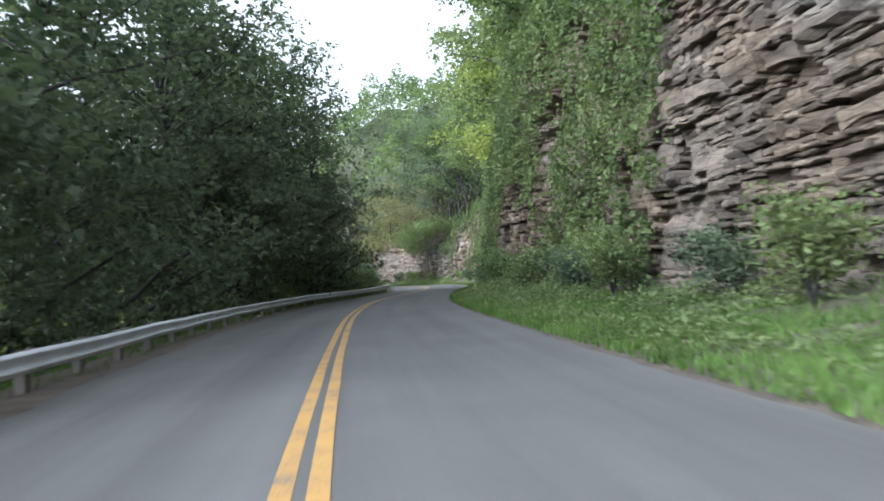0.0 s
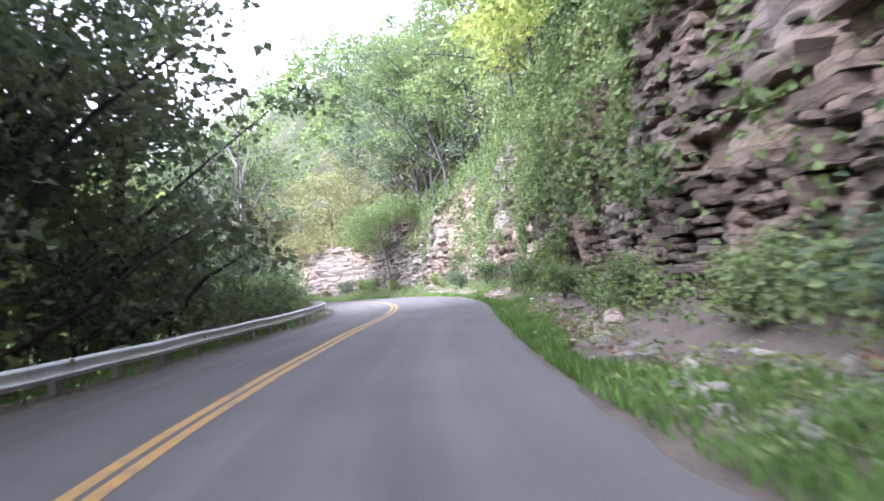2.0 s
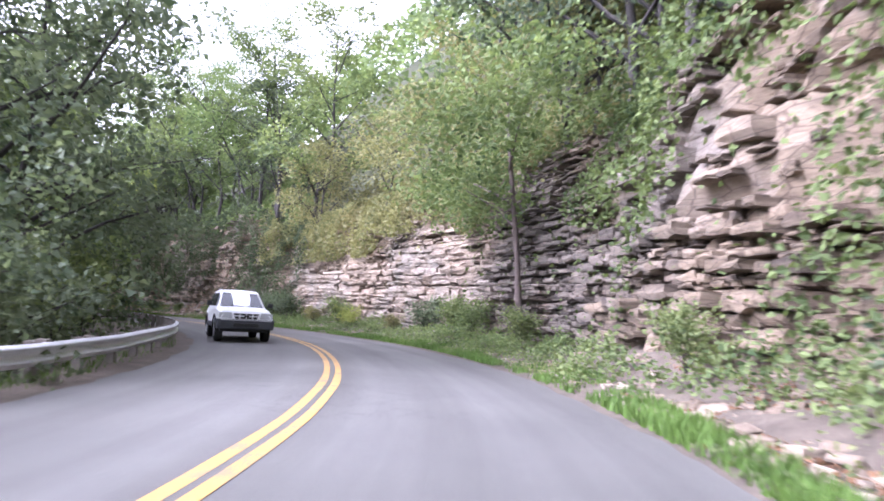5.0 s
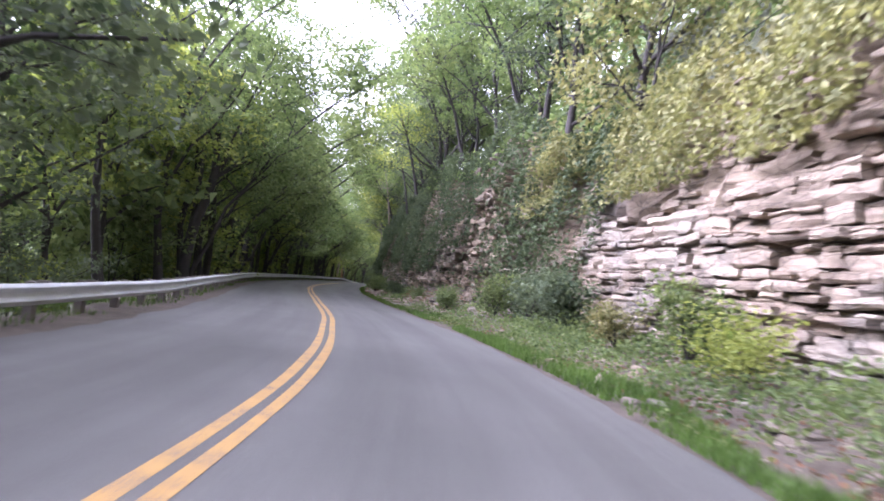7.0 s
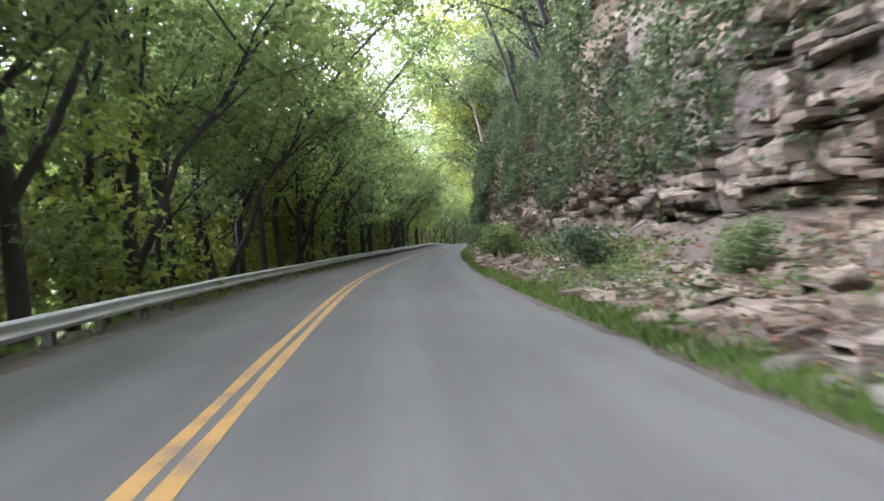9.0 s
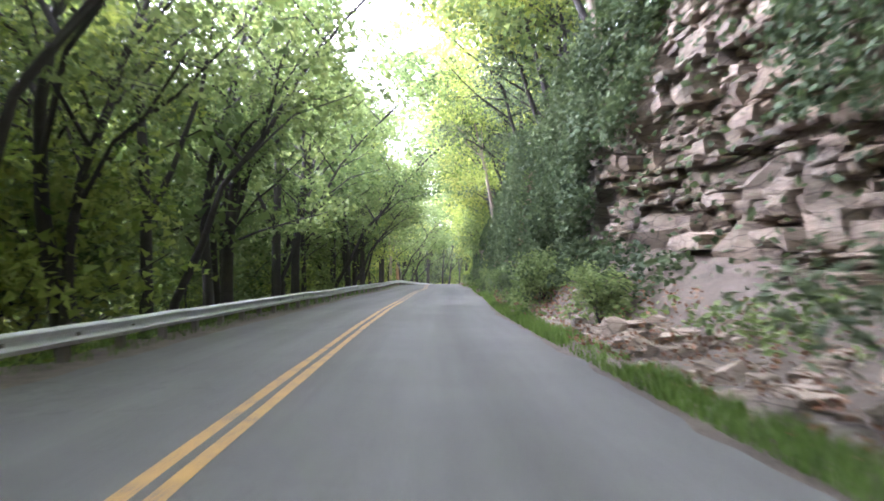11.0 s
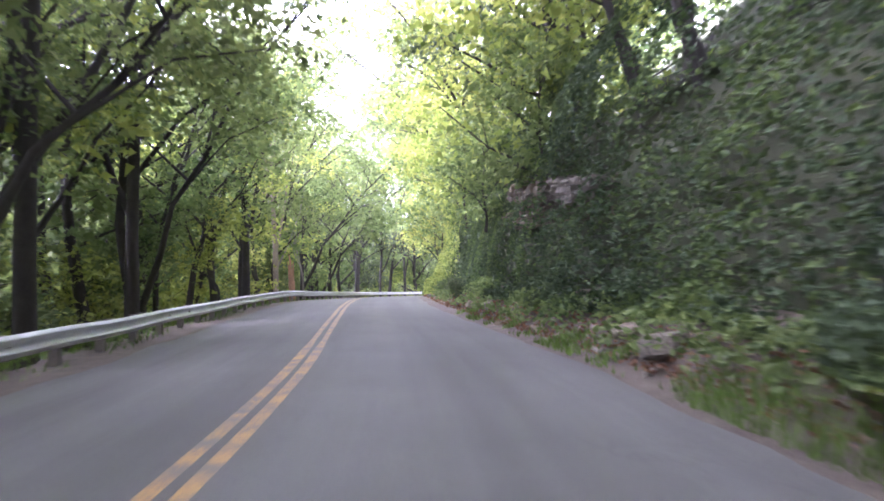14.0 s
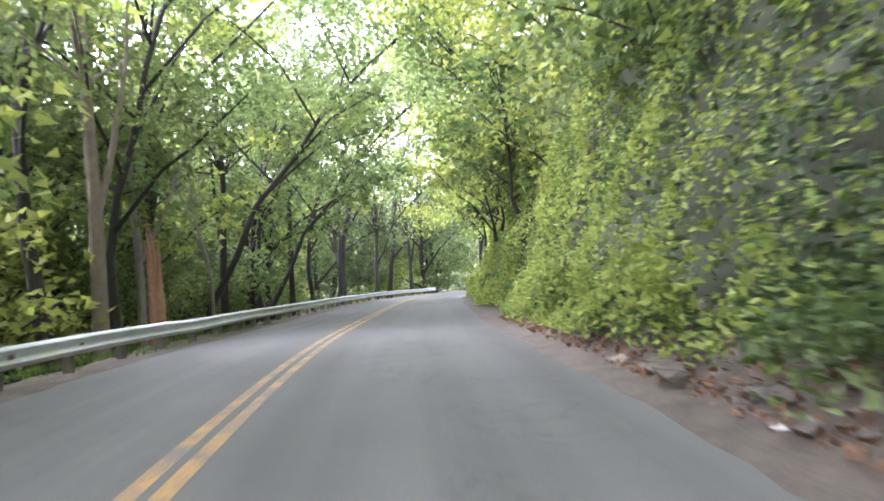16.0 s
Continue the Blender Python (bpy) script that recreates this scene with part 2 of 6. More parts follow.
# ---- plan: the road's centre line, 11 m from point to point, and a frame along it ----
CENTRE = [(11.38, -62.92), (9.28, -52.12), (7.28, -41.32), (5.18, -30.52), (3.18, -19.72), (1.18, -8.92), (-0.94, 1.87), (-2.65, 12.79), (-4.02, 23.71), (-4.67, 34.60), (-4.15, 45.60), (-3.24, 56.60), (-3.56, 67.61), (-5.63, 78.35), (-10.11, 88.50), (-16.59, 97.32), (-24.56, 104.93), (-33.11, 111.78), (-41.77, 118.63), (-50.24, 125.66), (-58.26, 133.04), (-66.16, 140.84), (-73.84, 148.66), (-81.37, 156.64), (-88.98, 164.63), (-96.30, 172.80), (-104.04, 180.66), (-111.68, 188.51), (-118.96, 196.71), (-125.86, 205.25), (-132.65, 213.88), (-139.20, 222.70), (-144.80, 232.20), (-148.80, 242.40), (-151.20, 253.10), (-152.10, 264.10), (-151.60, 275.10), (-150.40, 286.00), (-148.80, 296.90), (-147.20, 307.80), (-145.60, 318.70), (-144.00, 329.60), (-142.40, 340.50), (-140.80, 351.40)]
STEP = 0.5


def spline(points, step):
    pts = np.array(points, float)
    out = []
    n = len(pts)
    for i in range(n - 1):
        p0, p1, p2, p3 = pts[max(i - 1, 0)], pts[i], pts[i + 1], pts[min(i + 2, n - 1)]
        for u in np.linspace(0, 1, 22, endpoint=False):
            out.append(0.5 * (2 * p1 + (p2 - p0) * u + (2 * p0 - 5 * p1 + 4 * p2 - p3) * u * u + (3 * p1 - p0 - 3 * p2 + p3) * u ** 3))
    out = np.array(out + [pts[-1]])
    s = np.r_[0, np.cumsum(np.hypot(*np.diff(out, axis=0).T))]
    grid = np.arange(0, s[-1], step)
    return np.stack([np.interp(grid, s, out[:, 0]), np.interp(grid, s, out[:, 1])], 1)


LINE = spline(CENTRE, STEP)
AHEAD = np.gradient(LINE, axis=0)
AHEAD /= np.hypot(AHEAD[:, 0], AHEAD[:, 1])[:, None]
RIGHT = np.stack([AHEAD[:, 1], -AHEAD[:, 0]], 1)
S_MAX = (len(LINE) - 1) * STEP
ALONG = np.arange(len(LINE)) * STEP


def dip(s):
    """The road runs gently downhill near its far end."""
    u = np.clip(np.asarray(s, float) - 299, 0, None)
    return -np.where(u < 10, 0.0015 * u * u, 0.15 + 0.03 * (u - 10))


def at(s, d, z=0.0):
    """World places for arc lengths s, distances d to the right of the centre line, heights z (arrays or numbers)."""
    s, d, z = np.broadcast_arrays(np.asarray(s, float), np.asarray(d, float), np.asarray(z, float))
    c = np.stack([np.interp(s, ALONG, LINE[:, 0]), np.interp(s, ALONG, LINE[:, 1])], -1)
    r = np.stack([np.interp(s, ALONG, RIGHT[:, 0]), np.interp(s, ALONG, RIGHT[:, 1])], -1)
    xy = c + r * d[..., None]
    return np.concatenate([xy, (z + dip(s))[..., None]], -1)


def heading(s):
    return math.atan2(-np.interp(s, ALONG, AHEAD[:, 0]), np.interp(s, ALONG, AHEAD[:, 1]))


def near_road(xy):
    """Arc length and signed distance for world places."""
    s, d = np.empty(len(xy)), np.empty(len(xy))
    for i in range(0, len(xy), 4000):
        q = xy[i:i + 4000]
        gap = ((q[:, None, :] - LINE[None, ::3, :]) ** 2).sum(-1)
        k = gap.argmin(1) * 3
        off = q - LINE[k]
        s[i:i + 4000] = k * STEP + (off * AHEAD[k]).sum(1)
        d[i:i + 4000] = (off * RIGHT[k]).sum(1)
        far = np.sqrt(gap.min(1))
        d[i:i + 4000] = np.sign(d[i:i + 4000]) * np.maximum(np.abs(d[i:i + 4000]), far * 0.999)
    return s, d


@functools.lru_cache(maxsize=None)
def lattice(seed, shape):
    return np.random.default_rng(seed).uniform(-1, 1, shape)


def wave(x, seed, size):
    """A smooth random line in x, about -1 to 1."""
    g = lattice(seed, 4096)
    u = np.asarray(x, float) / size
    i = np.floor(u).astype(int)
    f = u - i
    f = f * f * (3 - 2 * f)
    return g[i % 4096] * (1 - f) + g[(i + 1) % 4096] * f


def wave2(x, y, seed, size):
    """A smooth random field in x, y, about -1 to 1."""
    g = lattice(seed, (256, 256))
    u, v = np.asarray(x, float) / size, np.asarray(y, float) / size
    i, j = np.floor(u).astype(int), np.floor(v).astype(int)
    f, h = u - i, v - j
    f, h = f * f * (3 - 2 * f), h * h * (3 - 2 * h)
    a = g[i % 256, j % 256] * (1 - f) + g[(i + 1) % 256, j % 256] * f
    b = g[i % 256, (j + 1) % 256] * (1 - f) + g[(i + 1) % 256, (j + 1) % 256] * f
    return a * (1 - h) + b * h


# the asphalt's edges along the way
WIDE_R = [(60, 3.76), (72, 3.78), (84, 3.82), (96, 3.81), (108, 3.86), (120, 3.77), (132, 3.85), (144, 3.96), (156, 4.03), (168, 3.82), (180, 3.70), (192, 3.65), (204, 3.75), (216, 3.80), (228, 3.64), (240, 3.60), (252, 3.78), (264, 3.83), (276, 3.71), (288, 3.45), (300, 3.41), (312, 3.32), (324, 3.40), (336, 3.53)]
WIDE_L = [(60, 3.36), (72, 3.41), (84, 3.52), (96, 3.40), (108, 3.00), (120, 2.82), (132, 3.16), (144, 3.41), (156, 3.53), (168, 3.51), (180, 3.42), (192, 3.49), (204, 3.52), (216, 3.39), (228, 3.30), (240, 3.22), (252, 3.23), (264, 3.25), (276, 3.12), (288, 3.27), (300, 3.27), (312, 3.14), (324, 3.20), (336, 3.25)]


def edge_r(s):
    return np.interp(s, [a for a, _ in WIDE_R], [b for _, b in WIDE_R])


def edge_l(s):
    return -np.interp(s, [a for a, _ in WIDE_L], [b for _, b in WIDE_L])


def rail_d(s):
    return edge_l(s) - 0.52


# where the rock's foot stands, how high the bare rock goes, how steep the hill above it is
FOOT = [(0, 8.6), (60, 8.6), (84, 7.8), (92, 6.6), (98, 6.1), (111, 6.0), (120, 5.6), (127, 5.3), (133, 5.4), (145, 5.9), (150, 6.1), (160, 6.4), (172, 6.7), (179, 7.0), (192, 6.9), (202, 6.5), (212, 6.8), (222, 6.7), (230, 6.0), (236, 5.2), (248, 4.7), (256, 4.4), (285, 4.4), (300, 4.4), (330, 4.4), (480, 4.2)]
TOP = [(0, 9), (70, 11), (84, 11), (100, 9.5), (118, 8.5), (140, 8), (155, 7.5), (166, 6), (180, 6.5), (190, 8.5), (205, 9), (225, 8.5), (240, 6), (262, 4.6), (285, 4.6), (310, 4.0), (480, 4.0)]


def foot(s):
    return np.interp(s, [a for a, _ in FOOT], [b for _, b in FOOT]) + 0.35 * wave(s, 5, 5.0)


def top(s):
    return np.interp(s, [a for a, _ in TOP], [b for _, b in TOP]) + 1.0 * wave(s, 6, 7.0)


def lean(s):
    """How far the face steps back for each metre of height."""
    return np.interp(s, [0, 235, 262, 290, 320, 480], [0.12, 0.14, 0.18, 0.26, 0.3, 0.4])


def height(s, d):
    """The ground's height."""
    s, d = np.asarray(s, float), np.asarray(d, float)
    f, t, k = foot(s), top(s), lean(s)
    verge = np.clip((d - 3.6) / np.maximum(f - 3.6, 0.5), 0, 1)
    right = 0.03 + 0.55 * verge ** 1.6
    face = f + 2.3
    crest = face + t * k
    wall = 0.5 + (t - 0.5) * np.clip((d - face) / np.maximum(t * k, 0.3), 0, 1)
    hill = t + np.minimum(np.interp(s, [0, 95, 110, 195, 215, 480], [0.8, 0.8, 1.15, 1.1, 0.8, 0.8]) * np.maximum(d - crest, 0), np.interp(s, [0, 90, 150, 200, 240, 480], [34, 36, 36, 26, 18, 16]) + 4 * wave(s, 8, 30)) 
    right = np.where(d > crest, hill, np.where(d > face, wall, right))
    a = -d
    bank = 0.02 - 0.05 * np.clip((a - 4) / 1.0, 0, 1) - 0.42 * np.clip(a - 5.2, 0, 13) 
    far = np.clip(a - 42, 0, 70) * 0.42
    left = bank + far + 0.35 * wave2(s, d, 11, 4.0) * np.clip((a - 5) / 4, 0, 1)
    z = np.where(d > 3.6, right, np.where(d < -3.5, left, 0.0))
    return np.where((d > -4.2) & (d < 4.2), np.minimum(z, -0.03), z)


# ---- mesh helpers ----


def quick_mesh(name, verts, faces):
    """A mesh from a vertex array and a face array whose rows have one length."""
    verts, faces = np.ascontiguousarray(verts, np.float32), np.ascontiguousarray(faces, np.int32)
    me = bpy.data.meshes.new(name)
    k = faces.shape[1]
    me.vertices.add(len(verts))
    me.vertices.foreach_set("co", verts.ravel())
    me.loops.add(faces.size)
    me.loops.foreach_set("vertex_index", faces.ravel())
    me.polygons.add(len(faces))
    me.polygons.foreach_set("loop_start", np.arange(0, faces.size, k, dtype=np.int32))
    me.polygons.foreach_set("loop_total", np.full(len(faces), k, np.int32))
    me.update(calc_edges=True)
    return me


def thing(name, me, mat, parent=None, smooth=False, label="", category="", group="", kind=""):
    ob = new(name, me)
    if mat is not None and not me.materials:
        me.materials.append(mat)
    me.shade_smooth() if smooth else me.shade_flat()
    ob.parent = parent
    return tagged(ob, label, category, group, kind)


def part(name, bm, mat, parent, label="", smooth=False):
    me = bpy.data.meshes.new(name)
    bm.to_mesh(me)
    bm.free()
    return thing(name, me, mat, parent, smooth, label)


def empty(name, m, label="", category="", group="", kind=""):
    ob = new(name)
    ob.matrix_basis = m
    return tagged(ob, label, category, group, kind)


def grid_faces(rows, cols):
    a = np.arange(rows * cols).reshape(rows, cols)
    return np.stack([a[:-1, :-1], a[:-1, 1:], a[1:, 1:], a[1:, :-1]], -1).reshape(-1, 4)


def strip(name, s0, s1, step, ds, zs, mat, smooth=True, kind="structure", label="", category=""):
    """A ribbon along the road; ds and zs are functions of s, one for each line of the ribbon."""
    s = np.arange(s0, s1 + step / 2, step)
    lines = [at(s, np.broadcast_to(fd(s), s.shape), np.broadcast_to(fz(s), s.shape)) for fd, fz in zip(ds, zs)]
    v = np.stack(lines, 1).reshape(-1, 3)
    me = quick_mesh(name, v, grid_faces(len(s), len(ds))[:, ::-1])
    uv = me.uv_layers.new(name="UVMap")
    flat = np.stack([np.repeat(s, len(ds)), np.stack([np.broadcast_to(fd(s), s.shape) for fd in ds], 1).ravel()], 1)
    idx = np.empty(len(me.loops), np.int32)
    me.loops.foreach_get("vertex_index", idx)
    uv.data.foreach_set("uv", flat[idx].ravel().astype(np.float32))
    return thing(name, me, mat, None, smooth, label, category, "", kind)


def box(bm, size, centre, bevel=0.0, turn=None):
    m = Matrix.Translation(centre)
    if turn is not None:
        m = m @ turn
    r = bmesh.ops.create_cube(bm, size=1.0, matrix=m @ Matrix.Diagonal((*size, 1)))
    if bevel:
        edges = list({e for v in r["verts"] for e in v.link_edges})
        bmesh.ops.bevel(bm, geom=edges, offset=bevel, segments=2, affect="EDGES", profile=0.6)
    return r


def tube(points, radii, sides=8, wobble=0.0, seed=0):
    """Vertices and quads of a tapered tube through points."""
    pts, rng = np.array(points, float), np.random.default_rng(seed)
    tan = np.gradient(pts, axis=0)
    tan /= np.linalg.norm(tan, axis=1)[:, None] + 1e-9
    ref = np.array([1.0, 0.0, 0.0]) if abs(tan[0][0]) < 0.9 else np.array([0.0, 1.0, 0.0])
    u = np.cross(tan, ref)
    u /= np.linalg.norm(u, axis=1)[:, None] + 1e-9
    w = np.cross(tan, u)
    ang = np.linspace(0, 2 * np.pi, sides, endpoint=False)
    r = np.array(radii, float)[:, None] * (1 + wobble * rng.uniform(-1, 1, (len(pts), sides)))
    v = pts[:, None] + r[..., None] * (np.cos(ang)[None, :, None] * u[:, None] + np.sin(ang)[None, :, None] * w[:, None])
    a = np.arange(len(pts) * sides).reshape(len(pts), sides)
    b = np.roll(a, -1, axis=1)
    return v.reshape(-1, 3), np.stack([a[:-1], b[:-1], b[1:], a[1:]], -1).reshape(-1, 4)


def joined(pieces):
    v, f, k = [], [], 0
    for a, b in pieces:
        v.append(a)
        f.append(b + k)
        k += len(a)
    return np.concatenate(v), np.concatenate(f)


def leaves(centres, size, seed, droop=0.3, outward=None, out_pull=0.0, slim=0.55):
    """A folded leaf at each centre: vertices and quads."""
    rng = np.random.default_rng(seed)
    n = len(centres)
    a = rng.normal(size=(n, 3))
    a[:, 2] = a[:, 2] * 0.5 - droop
    if outward is not None:
        a += outward * out_pull
    a /= np.linalg.norm(a, axis=1)[:, None]
    b = rng.normal(size=(n, 3))
    b -= (b * a).sum(1)[:, None] * a
    b /= np.linalg.norm(b, axis=1)[:, None]
    c = np.cross(a, b)
    L = (size * rng.uniform(0.65, 1.35, n))[:, None]
    wd = L * slim
    base, tip = centres - a * L * 0.5, centres + a * L * 0.5
    mid = centres - a * L * 0.06
    v = np.stack([base, mid + b * wd * 0.5 + c * wd * 0.18, tip, mid - b * wd * 0.5 + c * wd * 0.18], 1)
    return v.reshape(-1, 3), np.arange(4 * n).reshape(n, 4)


def small_leaves(centres, size, seed, droop=0.3, outward=None, out_pull=0.0, slim=0.72):
    """A plain three-cornered leaf at each centre, for crowns: vertices and triangles."""
    rng = np.random.default_rng(seed)
    n = len(centres)
    a = rng.normal(size=(n, 3))
    a[:, 2] = a[:, 2] * 0.5 - droop
    if outward is not None:
        a += outward * out_pull
    a /= np.linalg.norm(a, axis=1)[:, None]
    b = np.cross(a, rng.normal(size=(n, 3)))
    b /= np.linalg.norm(b, axis=1)[:, None]
    L = (size * rng.uniform(0.65, 1.35, n))[:, None]
    v = np.stack([centres - a * L * 0.4 + b * L * slim * 0.5, centres - a * L * 0.4 - b * L * slim * 0.5, centres + a * L * 0.6], 1)
    return v.reshape(-1, 3), np.arange(3 * n).reshape(n, 3)


# ---- road ----
def heap(s):
    """How high the scree lies against the rock."""
    return np.interp(s, [0, 140, 150, 184, 192, 200, 210, 228, 234, 240, 252, 257, 263, 267], [0.8, 1.0, 0.8, 0.8, 1.9, 1.5, 1.1, 1.2, 1.8, 1.0, 0.8, 1.0, 1.3, 0.8])


def const(v):
    return lambda s: np.full(np.shape(s), float(v))


def crown(d):
    return -0.018 * abs(d) + 0.03


road_d = [lambda s: edge_l(s) + 0.08 * wave(s, 21, 1.3) + 0.05 * wave(s, 22, 0.5), const(-2.3), const(-1.2), const(0), const(1.2), const(2.4),
          lambda s: edge_r(s) + 0.07 * wave(s, 23, 1.5) + 0.05 * wave(s, 24, 0.5)]
road_z = [const(crown(-3.6)), const(crown(-2.3)), const(crown(-1.2)), const(crown(0)), const(crown(1.2)), const(crown(2.4)), const(crown(3.75))]
strip("road", 0, S_MAX - 1, 0.5, road_d, road_z, ASPHALT, label="worn grey asphalt two-lane road winding along the cliff", category="road")
for lo, hi, s0, s1, mat in ((-0.168, -0.042, 0, 250, PAINT), (0.042, 0.168, 0, 250, PAINT), (-0.168, -0.042, 250, S_MAX - 1, OLD_PAINT), (0.042, 0.168, 250, S_MAX - 1, OLD_PAINT)):
    strip("centre_line", s0, s1, 0.5, [lambda s, v=lo: v + 0.012 * wave(s, 31, 2.0), lambda s, v=hi: v + 0.012 * wave(s, 32, 2.0)],
          [const(0.032), const(0.032)], mat, label="worn yellow painted centre line on the asphalt", category="road marking")

# ---- ground: one sheet ----
gx, gy = np.arange(-340, 141, 2.4), np.arange(-140, 431, 2.4)
X, Y = np.meshgrid(gx, gy)
flat = np.stack([X.ravel(), Y.ravel()], 1)
gs, gd = near_road(flat)
gz = height(gs, gd) + dip(gs)
gz += np.where(np.abs(gd) > 12, 0.5 * wave2(X.ravel(), Y.ravel(), 3, 5.0), 0)
near = (gd > -7.5) & (gd < foot(gs) + 3.6)
gz = np.where(near, np.minimum(gz, 0.1) - 0.4, gz)
sheet = np.concatenate([flat, gz[:, None]], 1)
# the outer rim runs on to the horizon
mid = np.array([-100.0, 145.0])
edge = (np.abs(X - gx[0]) < 0.1) | (np.abs(X - gx[-1]) < 0.1) | (np.abs(Y - gy[0]) < 0.1) | (np.abs(Y - gy[-1]) < 0.1)
e = edge.ravel()
sheet[e, :2] = mid + (sheet[e, :2] - mid) * 9.0
sheet[e, 2] = 10.0
thing("ground", quick_mesh("ground", sheet, grid_faces(len(gy), len(gx))), SOIL, None, True, "dark leaf-littered forest floor rising into wooded hills", "ground", "", "structure")

# verges between asphalt and rock, and under the guardrail
strip("verge_by_cliff", 0, S_MAX - 1, 0.5,
      [lambda s: edge_r(s) - 0.25, lambda s: edge_r(s) + 0.35 + 0.15 * wave(s, 41, 2), lambda s: edge_r(s) + 0.35 * (foot(s) - edge_r(s)) + 0.3, lambda s: edge_r(s) + 0.65 * (foot(s) - edge_r(s)) + 0.2, lambda s: foot(s) + 0.1, lambda s: foot(s) + 1.6],
      [const(-0.075), lambda s: 0.0 + 0.03 * wave(s, 42, 1.2), lambda s: 0.06 + 0.06 * wave(s, 43, 1.0), lambda s: 0.22 + 0.10 * wave(s, 44, 0.8), lambda s: (0.5 + 0.2 * wave(s, 45, 1.5)) * heap(s), lambda s: (1.15 + 0.25 * wave(s, 46, 1.5)) * heap(s)],
      SCREE, label="stony verge of scree and leaf litter under the cliff", category="verge")
strip("verge_by_guardrail", 0, S_MAX - 1, 0.5,
      [lambda s: -8.0 + 0 * s, lambda s: rail_d(s) - 1.6, lambda s: rail_d(s) - 0.7 + 0.2 * wave(s, 51, 2), lambda s: rail_d(s), lambda s: edge_l(s) + 0.3],
      [lambda s: -1.0 + 0.2 * wave(s, 52, 1), lambda s: -0.32 + 0.12 * wave(s, 53, 1), lambda s: -0.06 + 0.05 * wave(s, 54, 1), lambda s: -0.04 + 0.02 * wave(s, 55, 1), const(-0.06)],
      SCREE, label="gravel shoulder under the steel guardrail", category="verge")

# the steep earth bank beyond the crag
BANK_Z = [0.3, 0.7, 1.1, 1.5, 1.9, 2.3, 2.7, 3.1, 3.5, 3.9, 4.3, 4.7, 5.1]
strip("bank", 257, S_MAX - 1, 0.5,
      [lambda s, q=q: foot(s) + 0.55 + q * lean(s) + np.interp(s, [250, 256, 296, 300], [0.0, 0.3, 0.3, 0.0]) + 0.3 * wave2(s, q + 0 * s, 47, 1.3) + 0.2 * wave2(s, q + 0 * s, 49, 0.6) for q in BANK_Z] + [lambda s: foot(s) + 2.6 + 5.4 * lean(s)],
      [lambda s, q=q: np.minimum(q, top(s) + 0.1) + 0.08 * wave(s, 48, 0.9) for q in BANK_Z] + [lambda s: np.minimum(5.4, top(s) + 0.4)],
      SOIL, label="steep dark earth bank under creepers", category="bank")

# ---- guardrail: a W-beam on posts ----
W_PROFILE = [(0.0, 0.155), (0.012, 0.155), (0.082, 0.118), (0.085, 0.098), (0.008, 0.028), (0.0, 0.0), (0.008, -0.028), (0.082, -0.062), (0.085, -0.082), (0.012, -0.152), (0.0, -0.155)]


def guardrail(s0, s1):
    home = Vector(at(s0, float(rail_d(s0)), 0.0))
    root = empty("guardrail", Matrix.Translation(home), "long galvanised steel guardrail on posts along the road's outer edge", "guardrail")
    inv = Matrix.Translation(-home)
    m = len(W_PROFILE)
    loop = list(range(m)) + list(range(2 * m - 1, m - 1, -1))
    for n, k in enumerate(np.arange(s0, s1, 3.81)):
        s = np.linspace(k - 0.12, k + 3.93, 9)
        lift = 0.385 + 0.02 * wave(s, 61, 6) + 0.012 * wave(s, 62, 2)
        push = 0.03 * wave(s, 63, 5) + (0.004 if n % 2 else 0.0)
        v = np.stack([at(s, rail_d(s) + dx + push + thick, lift + dz) for thick in (0.0, -0.004) for dx, dz in W_PROFILE], 1)[:, loop]
        a = np.arange(9 * 2 * m).reshape(9, 2 * m)
        b = np.roll(a, -1, axis=1)
        beam = thing("beam", quick_mesh("beam", v.reshape(-1, 3), np.stack([a[:-1], b[:-1], b[1:], a[1:]], -1).reshape(-1, 4)), GALV, root)
        beam.matrix_parent_inverse = inv
    shared = {}
    for name, size, bev in (("post", (0.14, 0.17, 1.1), 0.012), ("spacer_block", (0.17, 0.14, 0.33), 0.01)):
        bm = bmesh.new()
        box(bm, size, (0, 0, 0), bev)
        shared[name] = bpy.data.meshes.new(name)
        bm.to_mesh(shared[name])
        bm.free()
        shared[name].materials.append(POSTWOOD)
    for q in np.arange(s0, s1, 1.905):
        turn = Matrix.Rotation(heading(q), 4, "Z") @ Matrix.Rotation(0.04 * float(wave(q, 64, 1.7)), 4, "X")
        for name, off, z in (("post", -0.25, -0.03), ("spacer_block", -0.095, 0.385)):
            ob = new(name, shared[name])
            ob.parent, ob.matrix_parent_inverse = root, inv
            ob.matrix_basis = Matrix.Translation(Vector(at(q, float(rail_d(q)) + off, z + 0.02 * float(wave(q, 65, 1.9))))) @ turn
    return root


guardrail(40, 362)

